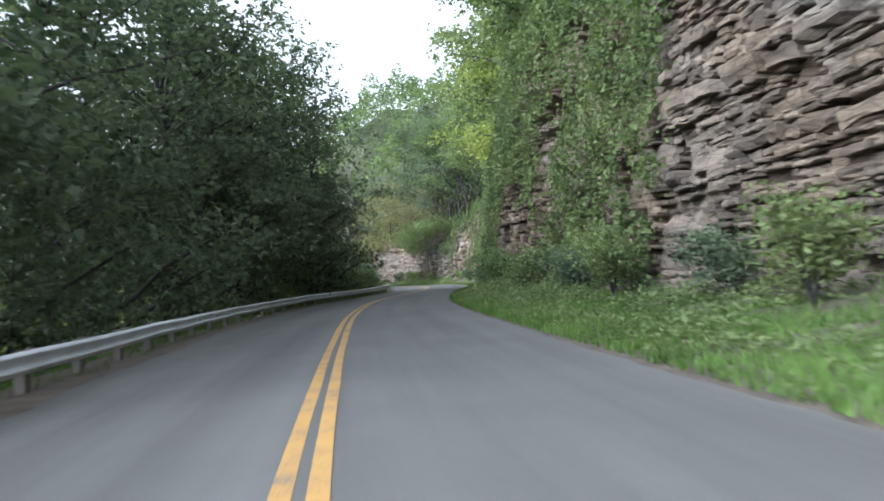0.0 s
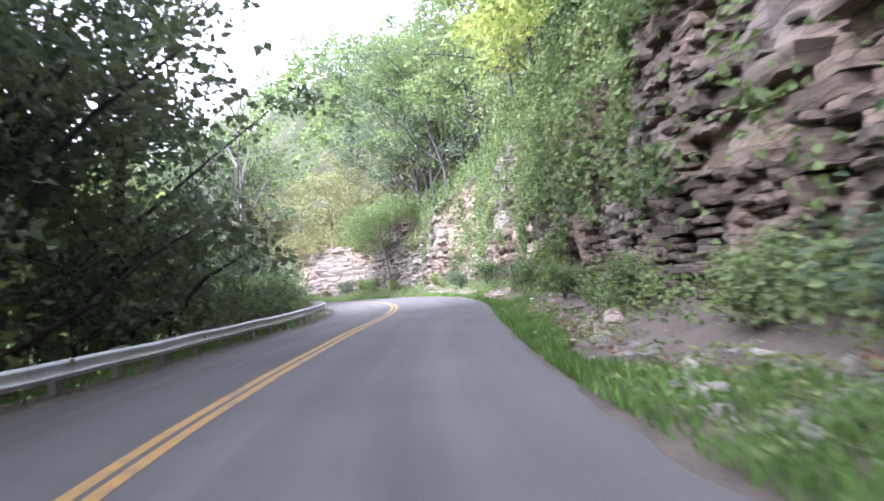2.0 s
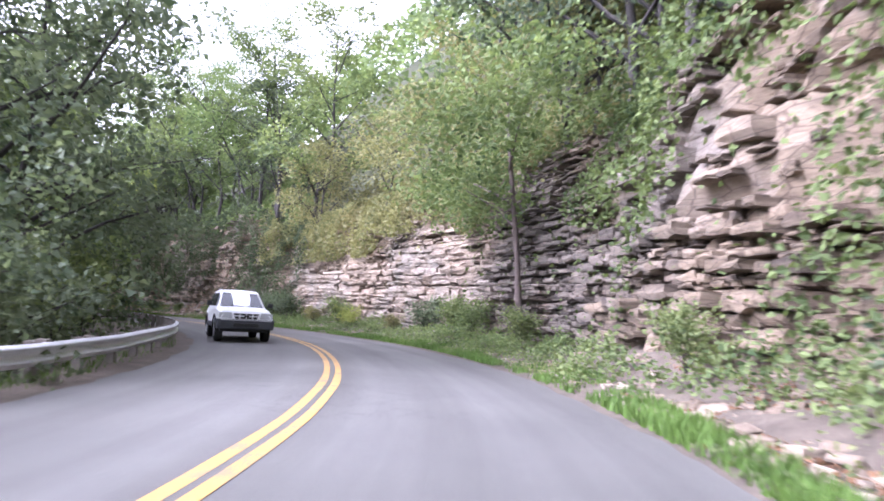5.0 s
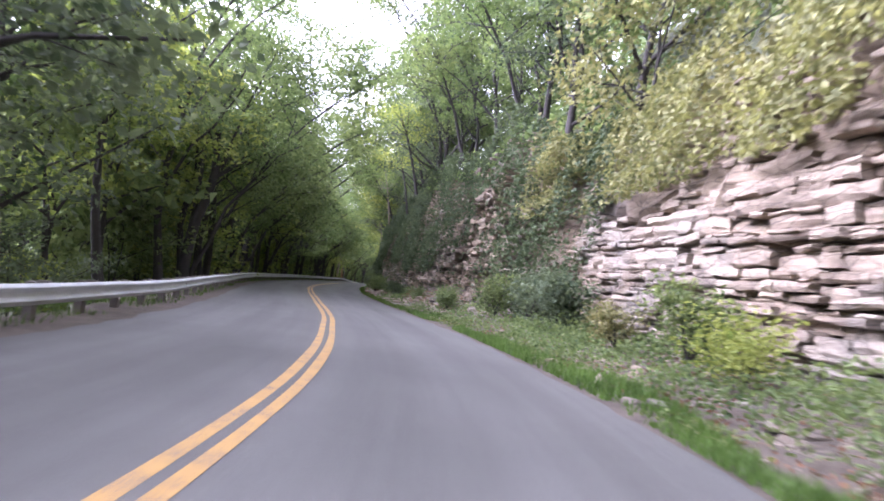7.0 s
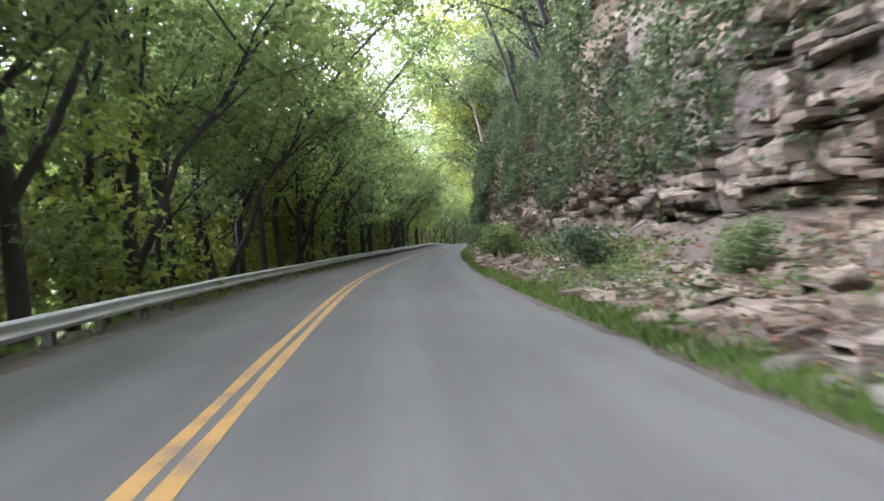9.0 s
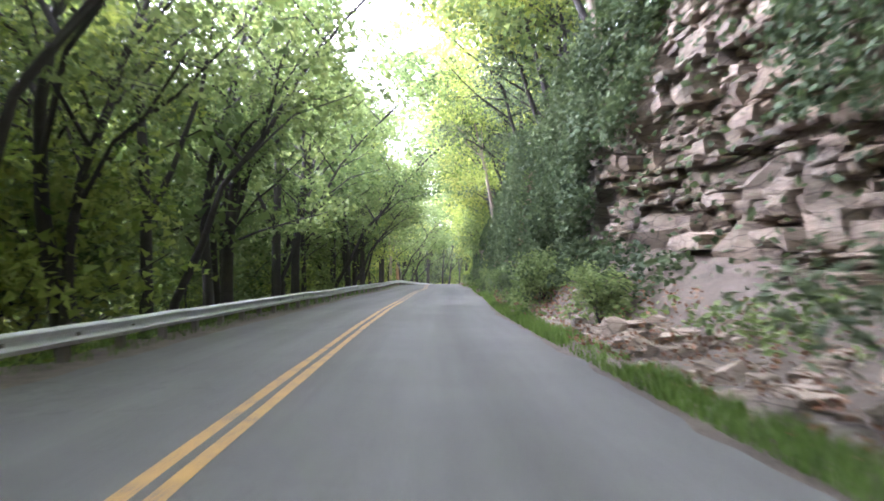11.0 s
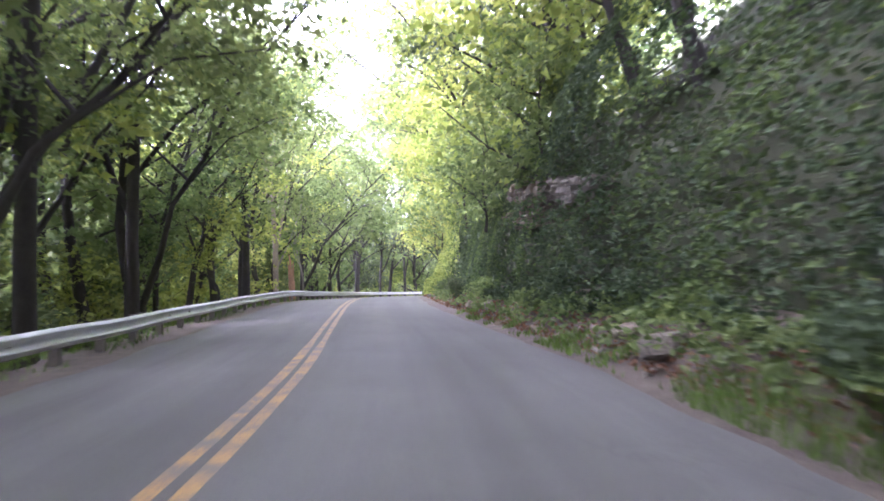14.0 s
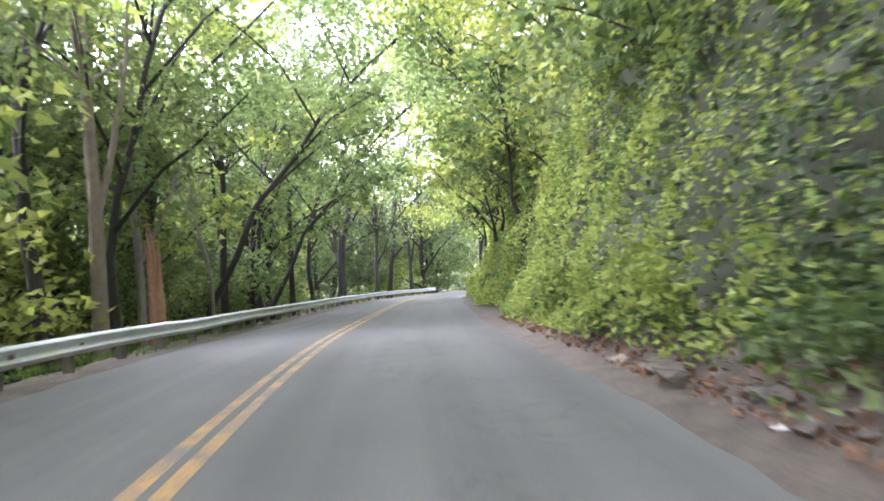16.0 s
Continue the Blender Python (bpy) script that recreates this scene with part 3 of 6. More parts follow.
# ---- rock face: courses of limestone slabs ----
# stretches of bare rock: from s, to s, from z, to z; elsewhere creepers cover it
BARE = [(66, 81.2, 0.4, 8.5), (82, 83.6, 2.8, 3.9), (82.4, 83.9, 0.5, 2.3), (89.6, 91, 1.8, 4.2), (91.5, 100, 1.4, 3.7), (93, 99, 3.7, 5.3), (101, 113, 0.2, 2.5), (102, 107.5, 2.9, 5.2), (109, 111, 3.0, 5.4),
        (114, 123, 2.0, 3.2), (115, 120, 3.8, 4.6), (117, 123, 0.9, 2.1), (125.5, 136.5, 0.1, 2.5), (137.5, 139.5, 0.3, 1.8), (141.5, 146, 0.0, 3.0), (146.5, 150.5, 0.0, 3.8), (150, 156.2, 0.4, 6.4), (155.8, 160.5, 0.3, 4.9), (160, 167.5, 0.2, 5.4),
        (167, 174, 0.2, 4.3), (173.5, 178.6, 0.2, 3.4), (179, 180.5, 2.4, 5.6), (188.5, 193, 1.0, 6.2), (192.5, 199, 0.5, 3.4), (198.5, 207, 0.5, 2.5), (194, 196.5, 4.0, 5.2), (206.5, 219, 0.3, 2.3), (218, 231.5, 0.5, 3.4), (229.5, 233.8, 1.5, 6.5), (233.5, 236, 1.9, 4.0), (235, 237.4, 0.0, 0.9),
        (246.8, 249.8, 1.15, 1.5), (250.7, 255.4, 1.2, 2.1), (256.8, 261, 1.0, 1.9), (261, 264.8, 1.1, 2.6), (280, 284.5, 2.2, 3.0), (284.5, 290, 2.7, 3.8)]


def bare(s, z):
    """1 where the rock is bare, 0 where creepers cover it, for arrays."""
    s, z = np.asarray(s, float), np.asarray(z, float)
    js = s + 0.8 * wave2(s, z, 91, 0.9)
    jz = z + 0.5 * wave2(s, z, 92, 1.1)
    out = np.zeros(np.shape(s))
    for a, b, c, e in BARE:
        out = np.maximum(out, ((js > a) & (js < b) & (jz > c) & (jz < e)).astype(float))
    return out


def craggy(s):
    return float(np.interp(s, [0, 90, 110, 140, 150, 156, 160, 178, 188, 200, 222, 480], [0.10, 0.10, 0.12, 0.13, 0.12, 0.09, 0.07, 0.08, 0.13, 0.18, 0.13, 0.16]))


def slab_field(s0, s1, seed):
    """Slabs of the face between s0 and s1: rows of s, length, z, thickness, d, joint."""
    rng = np.random.default_rng(seed)
    rows, z = [], -0.25
    while z < 11.5:
        seam = rng.random() < 0.33
        th = rng.uniform(0.04, 0.09) if seam else rng.choice([0.09, 0.14, 0.2, 0.28, 0.42], p=[0.22, 0.28, 0.27, 0.17, 0.06]) * rng.uniform(0.85, 1.2)
        th *= 0.62 if s0 in (150, 156.6) else 0.8 if s0 in (58, 92, 122, 180, 205) else 1.0
        shelf = -0.3 if seam else rng.normal(0, 1.0)
        s = s0 - rng.uniform(0, 1)
        while s < s1:
            ln = rng.uniform(0.3, 1.3) * (0.42 + th * 3.0) * float(np.interp(s, [0, 66, 82, 136, 141, 148, 151, 186, 192, 220, 226, 480], [1, 0.8, 0.75, 0.75, 0.65, 0.65, 0.9, 1.15, 0.7, 0.7, 0.8, 0.8]))
            c = s + ln / 2
            rough = float(np.interp(c, [0, 60, 150, 154, 178, 186, 480], [0.8, 0.8, 0.8, 0.35, 0.4, 1.0, 1.0]))
            zz = z + 0.22 * float(wave(c, 70, 9.0)) + 0.02 * (c - s0) - 0.2 + rough * (0.16 * float(wave2(c, z, 76, 2.2)) + 0.07 * float(wave2(c, z * 2, 77, 0.7)) + rng.normal(0, 0.16 * th))
            tk = th * (1 + rough * rng.uniform(-0.35, 0.3))
            hollow = max(0.0, float(wave2(c, zz * 2.4, 78, 1.6)) - 0.15) * 0.9 * rough
            shown = float(bare(c, zz)) > 0.5
            if c < s1 and zz < float(top(c)) - 0.2 and (shown or (c < 258 and rng.random() < (0.2 if c < 122 else 0.12 if c < 222 else 0.05))):
                k = craggy(c)
                big = 0.45 * float(wave2(c, zz * 1.7, 71, 2.6)) + 0.5 * float(wave2(c, zz, 72, 8.0)) + 0.35 * float(wave2(c, zz * 2, 73, 0.9))
                d = float(foot(c)) + 0.35 + zz * float(lean(c)) - (shelf * (0.35 + 0.65 * abs(float(wave2(c, zz, 79, 1.5)))) if seam else shelf * k * 0.7) + hollow - big * (0.25 + 2.2 * k) * 0.7 + rng.normal(0, 0.6 * k)
                if rng.random() < 0.04:
                    d += 0.3
                rows.append((c, ln, zz, tk, d, k))
            s += ln * rng.uniform(0.975, 1.005)
        z += th * 1.0
    return rows


def slab_mesh(rows, seed):
    """Rough slabs: a 4 x 3 front with broken edges, running back into the face."""
    rng = np.random.default_rng(seed)
    R = np.array(rows)
    n = len(R)
    U, Wd = np.meshgrid(np.linspace(-0.5, 0.5, 4), np.array([0.0, 0.45, 1.0]))
    U, Wd = U.ravel(), Wd.ravel()
    rim = (Wd < 0.01) | (Wd > 0.99)
    s = R[:, 0:1] + R[:, 1:2] * (U + rng.normal(0, 0.03, (n, 12)))
    z = R[:, 2:3] + R[:, 3:4] * (Wd + rng.normal(0, 0.10, (n, 12))) + rng.normal(0, 0.03, (n, 1)) * (U * R[:, 1:2])
    tilt = rng.normal(0, 0.05, (n, 1))
    d = R[:, 4:5] + rim * (0.006 + 0.025 * R[:, 3:4]) + rng.normal(0, 1, (n, 12)) * (0.008 + 0.12 * R[:, 5:6] * R[:, 3:4] * 2) + tilt * (U * R[:, 1:2])
    d += (Wd < 0.01) * 0.35 * R[:, 3:4] * rng.random((n, 1))
    ring = [0, 1, 2, 3, 7, 11, 10, 9, 8, 4]
    v = np.concatenate([at(s, d, z), at(s[:, ring], d[:, ring] + 1.5, z[:, ring])], 1)
    q = [[r * 4 + c, r * 4 + c + 1, r * 4 + 5 + c, r * 4 + 4 + c] for r in range(2) for c in range(3)]
    q += [[ring[(k + 1) % 10], ring[k], 12 + k, 12 + (k + 1) % 10] for k in range(10)]
    f = (np.array(q)[None] + (np.arange(n) * 22)[:, None, None]).reshape(-1, 4)
    return v.reshape(-1, 3), f


def ledge(s0, s1, z0, z1, out, seed):
    """A bed of rock that juts out over a hollow."""
    g = np.random.default_rng(seed)
    rows, s = [], s0
    while s < s1:
        ln = g.uniform(0.35, 1.0)
        c = s + ln / 2
        z = z0 + (z1 - z0) * (c - s0) / (s1 - s0)
        base = float(foot(c)) + 0.35
        jut = out * (0.75 + 0.5 * float(wave(c, seed, 1.7)))
        for k, (dz, th, back) in enumerate(((-0.5, 0.22, 0.75), (-0.28, 0.26, 0.45), (0.0, 0.17, -0.55 * jut), (0.17, 0.2, -jut), (0.38, 0.16, -0.6 * jut))):
            rows.append((c + g.normal(0, 0.1), ln * g.uniform(0.9, 1.1), z + dz, th, base + (z + dz) * float(lean(c)) + back + g.normal(0, 0.07), 0.1))
        s += ln
    return rows


CLIFFS = [(58, 92), (92, 122), (122, 150), (150, 156.6), (156.6, 180), (180, 205), (205, 240), (240, 262), (262, 296)]
SINGLE = [(157.5, 176.5, 0.6, 3.8), (195, 216, 0.9, 4.0)]        # stretches whose slabs are pieces of their own
single_rows = []
for k, (a, b) in enumerate(CLIFFS):
    rows = slab_field(a, b, 100 + k)
    if a == 240:
        rows += ledge(246.8, 249.8, 1.2, 1.35, 0.2, 95) + ledge(250.7, 255.4, 1.45, 1.8, 0.3, 96)
    if a == 262:
        rows += ledge(256.8, 265.0, 1.5, 2.35, 0.4, 90) + ledge(279.5, 290.0, 2.45, 3.7, 0.3, 93)
    own = [r for r in rows if any(p < r[0] < q and u < r[2] < w for p, q, u, w in SINGLE) and r[3] > (0.09 if a == 156.6 else 0.15)][:300]
    picked = set(own)
    v, f = slab_mesh([r for r in rows if r not in picked], 200 + k)
    ob = thing("rock_face", quick_mesh("rock_face", v, f), BROWNSTONE_SHADED if b < 157 or a >= 240 else TANSTONE if a >= 180 else LIMESTONE, None, False, "layered brown limestone cliff beside the road, darkened for shade" if b < 157 or a >= 240 else "layered grey and buff limestone cliff beside the road", "cliff", "rock faces", "structure")
    single_rows.append((ob, own, 300 + k))

# the unbroken rock behind the slabs
CORE_Z = [-0.2] + [0.5 * k for k in range(1, 21)]
strip("rock_core", 58, 264, 0.6,
      [lambda s, q=q: foot(s) + 0.8 + min(q, 9.0) * lean(s) + 0.3 * wave2(s, q + 0 * s, 74, 1.1) + 0.35 * wave2(s, q * 2 + 0 * s, 75, 0.5) for q in CORE_Z],
      [lambda s, q=q: np.minimum(q, top(s) - 0.1 + 0.01 * q) for q in CORE_Z], BROWNSTONE_SHADED, False, label="solid limestone behind the broken slabs", category="cliff")

# ---- trees ----


def grow(seed, tall, spread, clear, n_limbs, n_leaves, leaf, tilt=0.0, clump=0.75, radius=0.16, whole=False):
    """A broad-leaved tree: bark (verts, quads) and leaves (verts, quads)."""
    rng = np.random.default_rng(seed)
    k = 9
    t = np.linspace(0, 1, k)
    sway = np.cumsum(rng.normal(0, 0.09, (k, 2)), 0) * tall * 0.15
    sway -= sway[0]
    trunk = np.stack([sway[:, 0] + tilt * tall * t ** 2.0, sway[:, 1], tall * 0.92 * t - 0.6 * (1 - t)], 1)
    bark = [tube(trunk, radius * (1 - 0.82 * t) * (1 + 0.5 * np.exp(-t * 14)), 6, 0.08, seed)]
    tips = []
    for i in range(n_limbs):
        u = clear + (0.97 - clear) * (i + rng.uniform(0, 0.8)) / n_limbs
        o = np.array([np.interp(u, t, trunk[:, j]) for j in range(3)])
        ang = i * 2.4 + rng.uniform(-0.5, 0.5)
        reach = spread * (1.0 - 0.5 * ((u - clear) / (1 - clear)) ** 1.5) * rng.uniform(0.7, 1.2)
        rise = rng.uniform(0.3, 0.95) * reach
        m = np.linspace(0, 1, 6)
        bend = np.cumsum(rng.normal(0, 0.06, (6, 3)), 0) * reach * m[:, None]
        limb = o + np.stack([np.cos(ang) * reach * m, np.sin(ang) * reach * m, rise * m ** 0.8], 1) + bend
        r0 = radius * (1 - 0.8 * u) * 0.6
        bark.append(tube(limb[[0, 2, 3, 5]], (r0 * (1 - 0.85 * m) + 0.012)[[0, 2, 3, 5]], 3, 0.05, seed + i))
        tips += [(limb[j], 0.4 + 0.6 * m[j]) for j in (2, 3, 4, 5)]
        for q in range(2):
            j = rng.integers(2, 6)
            dirn = rng.normal(size=3)
            dirn[2] = abs(dirn[2]) * 0.6
            dirn /= np.linalg.norm(dirn)
            ln = reach * rng.uniform(0.25, 0.5)
            mm = np.linspace(0, 1, 4)
            twig = limb[j] + dirn * ln * mm[:, None] + rng.normal(0, 0.06, (4, 3)) * ln
            bark.append(tube(twig[[0, 3]], [0.02, 0.006], 3, 0, seed))
            tips += [(twig[2], 0.9), (twig[3], 1.0)]
    tips += [(trunk[-1], 1.0), (trunk[-2], 0.8)]
    c = np.array([p for p, _ in tips])
    wts = np.array([w for _, w in tips]) * rng.uniform(0.35, 1.6, len(c))
    pick = rng.choice(len(c), n_leaves, p=wts / wts.sum())
    # leaves lie in flat sprays with gaps between
    lump = np.clip(rng.normal(size=(n_leaves, 3)), -1.5, 1.5) * np.array([clump, clump, clump * 0.3])
    tiltv = rng.normal(0, 0.35, (len(c), 2))[pick]
    lump[:, 2] += lump[:, 0] * tiltv[:, 0] + lump[:, 1] * tiltv[:, 1] - 0.12 * (lump[:, 0] ** 2 + lump[:, 1] ** 2) / clump
    centres = c[pick] + lump
    outward = centres - np.array([trunk[4][0], trunk[4][1], tall * 0.5])
    outward /= np.linalg.norm(outward, axis=1)[:, None] + 1e-6
    return joined(bark), (leaves(centres, leaf, seed + 7, 0.25, outward, 0.45, 0.62) if whole else small_leaves(centres, leaf, seed + 7, 0.25, outward, 0.45))


def tree(name, label, seed, tall, spread, clear, limbs, n_leaves, leaf, leaf_mat, bark_mat=None, tilt=0.0, clump=0.75, radius=0.16, whole=False):
    (bv, bf), (lv, lf) = grow(seed, tall, spread, clear, limbs, n_leaves, leaf, tilt, clump, radius, whole)
    root = empty(name, Matrix.Identity(4), label, "tree", "roadside trees")
    thing("trunk", quick_mesh("trunk", bv, bf), bark_mat or BARK, root, True)
    thing("crown", quick_mesh("crown", lv, lf), leaf_mat, root)
    return root


KINDS = [
    tree("broadleaf_tree", "tall dark-green broadleaf tree in the roadside wood", 1, 16, 5.0, 0.12, 15, 5400, 0.25, LEAF_DARK, None, 0.0, 0.65, 0.2, True),
    tree("broadleaf_tree", "leafy green broadleaf tree with low branches", 2, 13, 4.6, 0.14, 13, 5000, 0.25, LEAF_MID, None, 0.05, 0.62, 0.17),
    tree("slender_tree", "tall slender dark-trunked tree with a high green crown", 3, 17, 5.2, 0.24, 15, 5400, 0.265, LEAF_MID, None, -0.03, 0.68, 0.19),
    tree("broadleaf_tree", "bright yellow-green broadleaf tree on the hillside", 4, 10, 4.0, 0.16, 12, 4400, 0.25, LEAF_LIGHT, None, 0.06, 0.7, 0.14),
    tree("understorey_tree", "low bushy understorey tree with dark leaves", 5, 5.2, 2.6, 0.06, 10, 2600, 0.215, LEAF_DARK, None, 0.05, 0.65, 0.07),
    tree("understorey_tree", "low bushy understorey tree with green leaves", 6, 4.2, 2.3, 0.05, 9, 2300, 0.21, LEAF_MID, None, 0.0, 0.6, 0.06),
    tree("slender_tree", "forked dark-trunked tree with sparse bright leaves", 9, 15, 5.4, 0.24, 13, 5000, 0.26, LEAF_LIGHT, None, 0.12, 0.7, 0.17),
    tree("broadleaf_tree", "olive-green broadleaf tree above the bright rock", 10, 8, 3.6, 0.16, 10, 4200, 0.2, LEAF_OLIVE, None, 0.08, 0.8, 0.12),
    tree("understorey_tree", "low bushy understorey tree with bright leaves", 12, 4.6, 2.6, 0.05, 9, 2300, 0.21, LEAF_LIGHT, None, 0.0, 0.6, 0.06),
    tree("broadleaf_tree", "dark-green broadleaf tree deep in the wood", 14, 15, 4.8, 0.15, 9, 2400, 0.42, LEAF_DARK, None, 0.0, 0.9, 0.19),
    tree("broadleaf_tree", "green broadleaf tree deep in the wood", 15, 14, 4.8, 0.2, 9, 2400, 0.42, LEAF_MID, None, 0.03, 0.9, 0.18),
    tree("overhanging_tree", "tall tree with bright leaves leaning over the road", 16, 15.5, 5.6, 0.34, 13, 6200, 0.18, LEAF_LIGHT, None, 0.36, 0.72, 0.16),
    tree("overhanging_tree", "tall green tree leaning over the road", 17, 17, 5.8, 0.3, 13, 6200, 0.185, LEAF_MID, None, 0.32, 0.72, 0.18),
    tree("overarching_tree", "slender green tree arching over the road", 18, 16, 5.0, 0.38, 13, 4200, 0.24, LEAF_MID, None, 0.58, 0.75, 0.15),
]
used = set()


def plant(kind, s, d, size=1.0, turn=0.0, z=None, sink=0.15):
    """Set a tree of a kind at s, d, unless it would stand in the clearing by the crooked sapling."""
    if 294 < s < 311 and -9.2 < d < 0:
        if kind not in (2, 6, 11, 12):
            return None
        d = min(d, -7.4)
    x, y, _ = at(s, d)
    zz = float(height(s, d)) if z is None else z
    if z is None and d > float(foot(s)) + 1.6:
        zz = max(zz, float(top(s)) - 0.4)
    m = Matrix.Translation((x, y, zz + float(dip(s)) - sink)) @ Matrix.Rotation(0.09 * math.sin(s * 7.3), 4, "X") @ Matrix.Rotation(0.09 * math.sin(s * 3.1 + d), 4, "Y") @ Matrix.Rotation(turn, 4, "Z")
    if kind not in used:
        used.add(kind)
        ob = KINDS[kind]
        ob.matrix_basis = m
    else:
        ob = copy_thing(KINDS[kind], m)
    ob.scale = (size, size, size)
    return ob


def crest(s):
    return float(foot(s) + 2.3 + top(s) * lean(s))


rng = np.random.default_rng(77)


def row_of_trees(s0, s1, step, d0, depth, kinds, lo, hi):
    """Trees at uneven distances along the wood's edge."""
    for s in np.arange(s0, s1, step):
        plant(int(rng.choice(kinds)), s + rng.uniform(-0.4, 0.4) * step, d0 - rng.uniform(0, depth), rng.uniform(lo, hi), rng.uniform(0, 6.28))


# the wood beyond the guardrail: dense and dark up to the bend, low in the bend, then dense, then open trunks
row_of_trees(70, 116, 3.4, -9.0, 1.2, (0, 0, 0), 0.98, 1.22)
row_of_trees(80, 96, 8.0, -12.5, 3.0, (9, 9), 1.05, 1.2)
row_of_trees(94, 117, 4.2, -12.5, 3.0, (0, 0), 1.05, 1.2)
row_of_trees(69, 116, 4.2, -6.9, 1.5, (4, 4, 5), 0.7, 1.1)
row_of_trees(113, 150, 4.2, -7.2, 2.0, (4, 4, 5), 0.7, 1.1)
row_of_trees(120, 147, 2.8, -5.6, 0.6, (4, 4, 5), 0.5, 0.7)
row_of_trees(116, 146, 5.5, -10.5, 3.0, (1, 0), 0.42, 0.6)
row_of_trees(148, 180, 4.6, -8.6, 1.6, (0, 1, 1), 0.85, 1.1)
row_of_trees(180, 206, 5.4, -9.2, 2.2, (2, 6, 2), 0.85, 1.05)
row_of_trees(150, 204, 6.5, -13.5, 3.0, (10, 10), 1.05, 1.25)
row_of_trees(150, 182, 5.5, -7.0, 1.5, (4, 5, 5), 0.5, 0.9)
row_of_trees(183, 206, 6.0, -9.2, 2.0, (5, 5, 8), 0.5, 0.8)
row_of_trees(196, 346, 7.4, -7.4, 3.5, (2, 6, 1), 0.8, 1.2)
row_of_trees(200, 346, 12.0, -12.5, 5.0, (10, 10, 3), 0.9, 1.2)
row_of_trees(200, 296, 4.6, -8.2, 4.5, (5, 8, 8), 0.6, 1.1)
row_of_trees(292, 346, 4.6, -9.6, 4.5, (5, 8, 8), 0.6, 1.1)
row_of_trees(200, 228, 4.6, -9.2, 3.0, (1, 2, 1), 0.8, 1.1)
row_of_trees(228, 330, 9.5, -9.8, 3.0, (2, 6, 2), 0.8, 1.1)
row_of_trees(226, 276, 4.6, -11.8, 4.0, (10, 10, 10), 1.0, 1.3)
row_of_trees(286, 440, 6.5, -15, 9.0, (10, 10, 9), 1.15, 1.5)
row_of_trees(290, 400, 11.0, -11, 6.0, (5, 8, 8), 0.9, 1.5)
row_of_trees(316, 384, 8.0, -13, 7.0, (1, 1, 10), 1.0, 1.3)
row_of_trees(196, 346, 5.6, -8.6, 2.2, (5, 5, 8), 0.8, 1.35)
row_of_trees(200, 340, 9.0, -10.5, 3.0, (1, 10, 1), 0.6, 0.9)
row_of_trees(96, 115, 4.6, -7.8, 0.8, (0, 0), 0.95, 1.15)
for s in np.arange(90, 126, 5.0):
    plant(1, s + rng.uniform(-1, 1), crest(s) + 0.6, rng.uniform(0.9, 1.15), rng.uniform(0, 6.28))
# dense trees that shade the brown rock and the dark crag
for s, d0, size in ((147.5, -0.8, 1.0), (150.5, -1.2, 1.05), (153.5, -0.9, 1.0), (156, 0.2, 1.0), (211, -0.8, 1.0), (217, -0.8, 1.0), (223, -0.6, 1.0)):
    plant(0, s, crest(s) + d0, size, s * 1.3)
for s, d, size in ((111, -10.5, 0.8), (116, -11.5, 0.75)):
    plant(0, s, d, size, s)
# trees that lean over the road from both sides
for s in np.arange(184, 310, 13.0):
    q = s + rng.uniform(-3, 3)
    plant(12, q, -7.0 - rng.uniform(0, 1.2), rng.uniform(0.95, 1.15), heading(q) + rng.uniform(-0.5, 0.5))
for s in np.arange(190, 352, 9.0):
    q = s + rng.uniform(-2, 2)
    plant(12 if s < 240 else 11, q, crest(q) - 0.6 + rng.uniform(0, 1.0), rng.uniform(0.9, 1.1), heading(q) + 3.14 + rng.uniform(-0.6, 0.6))
for s in np.arange(237, 297, 5.0):
    plant(0, s, crest(s) + rng.uniform(-0.3, 0.8), rng.uniform(0.75, 0.95), s * 1.7)
for s, d, k, size in ((194, -7.2, 12, 1.15), (203, -7.2, 12, 1.15), (210, -9.0, 2, 1.2), (218, -8.6, 1, 1.3), (226, -9.0, 2, 1.2), (262, -8.6, 2, 1.25), (272, -9.2, 1, 1.35), (284, -8.8, 2, 1.25), (296, -9.6, 1, 1.4), (322, -9.0, 2, 1.3), (334, -8.0, 1, 1.35), (218, -6.8, 12, 1.1), (227, -6.6, 12, 1.15), (236, -6.8, 12, 1.1), (245, -6.6, 12, 1.1), (281, -6.8, 12, 1.1), (291, -6.9, 12, 1.15), (312, -7.0, 12, 1.1)):
    plant(k, s, d, size, heading(s) + 0.3 * math.sin(s) if k == 12 else s * 2.1)
for i, q in enumerate(np.arange(190, 350, 6.0)):
    u = q + rng.uniform(-2, 2)
    if i % 2 and u > 292:
        plant(12, u, -6.6 - rng.uniform(0, 0.8), rng.uniform(0.85, 1.0), heading(u) + rng.uniform(-0.5, 0.5))
    elif i % 2:
        plant(13, u, -6.4 - rng.uniform(0, 0.8), rng.uniform(0.85, 1.05), heading(u) + rng.uniform(-0.3, 0.3))
        plant(11 if u > 300 else 12, u + 4, -6.4 - rng.uniform(0, 0.8), rng.uniform(0.68, 0.85), heading(u) + rng.uniform(-0.7, 0.7))
    else:
        plant(13, u, crest(u) - 1.0 + rng.uniform(0, 0.8), rng.uniform(0.8, 1.0), heading(u) + 3.14 + rng.uniform(-0.3, 0.3))
        plant(12 if u < 238 else 11, u + 5, crest(u) - 1.2 + rng.uniform(0, 0.8), rng.uniform(0.6, 0.8), heading(u) + 3.14 + rng.uniform(-0.7, 0.7))
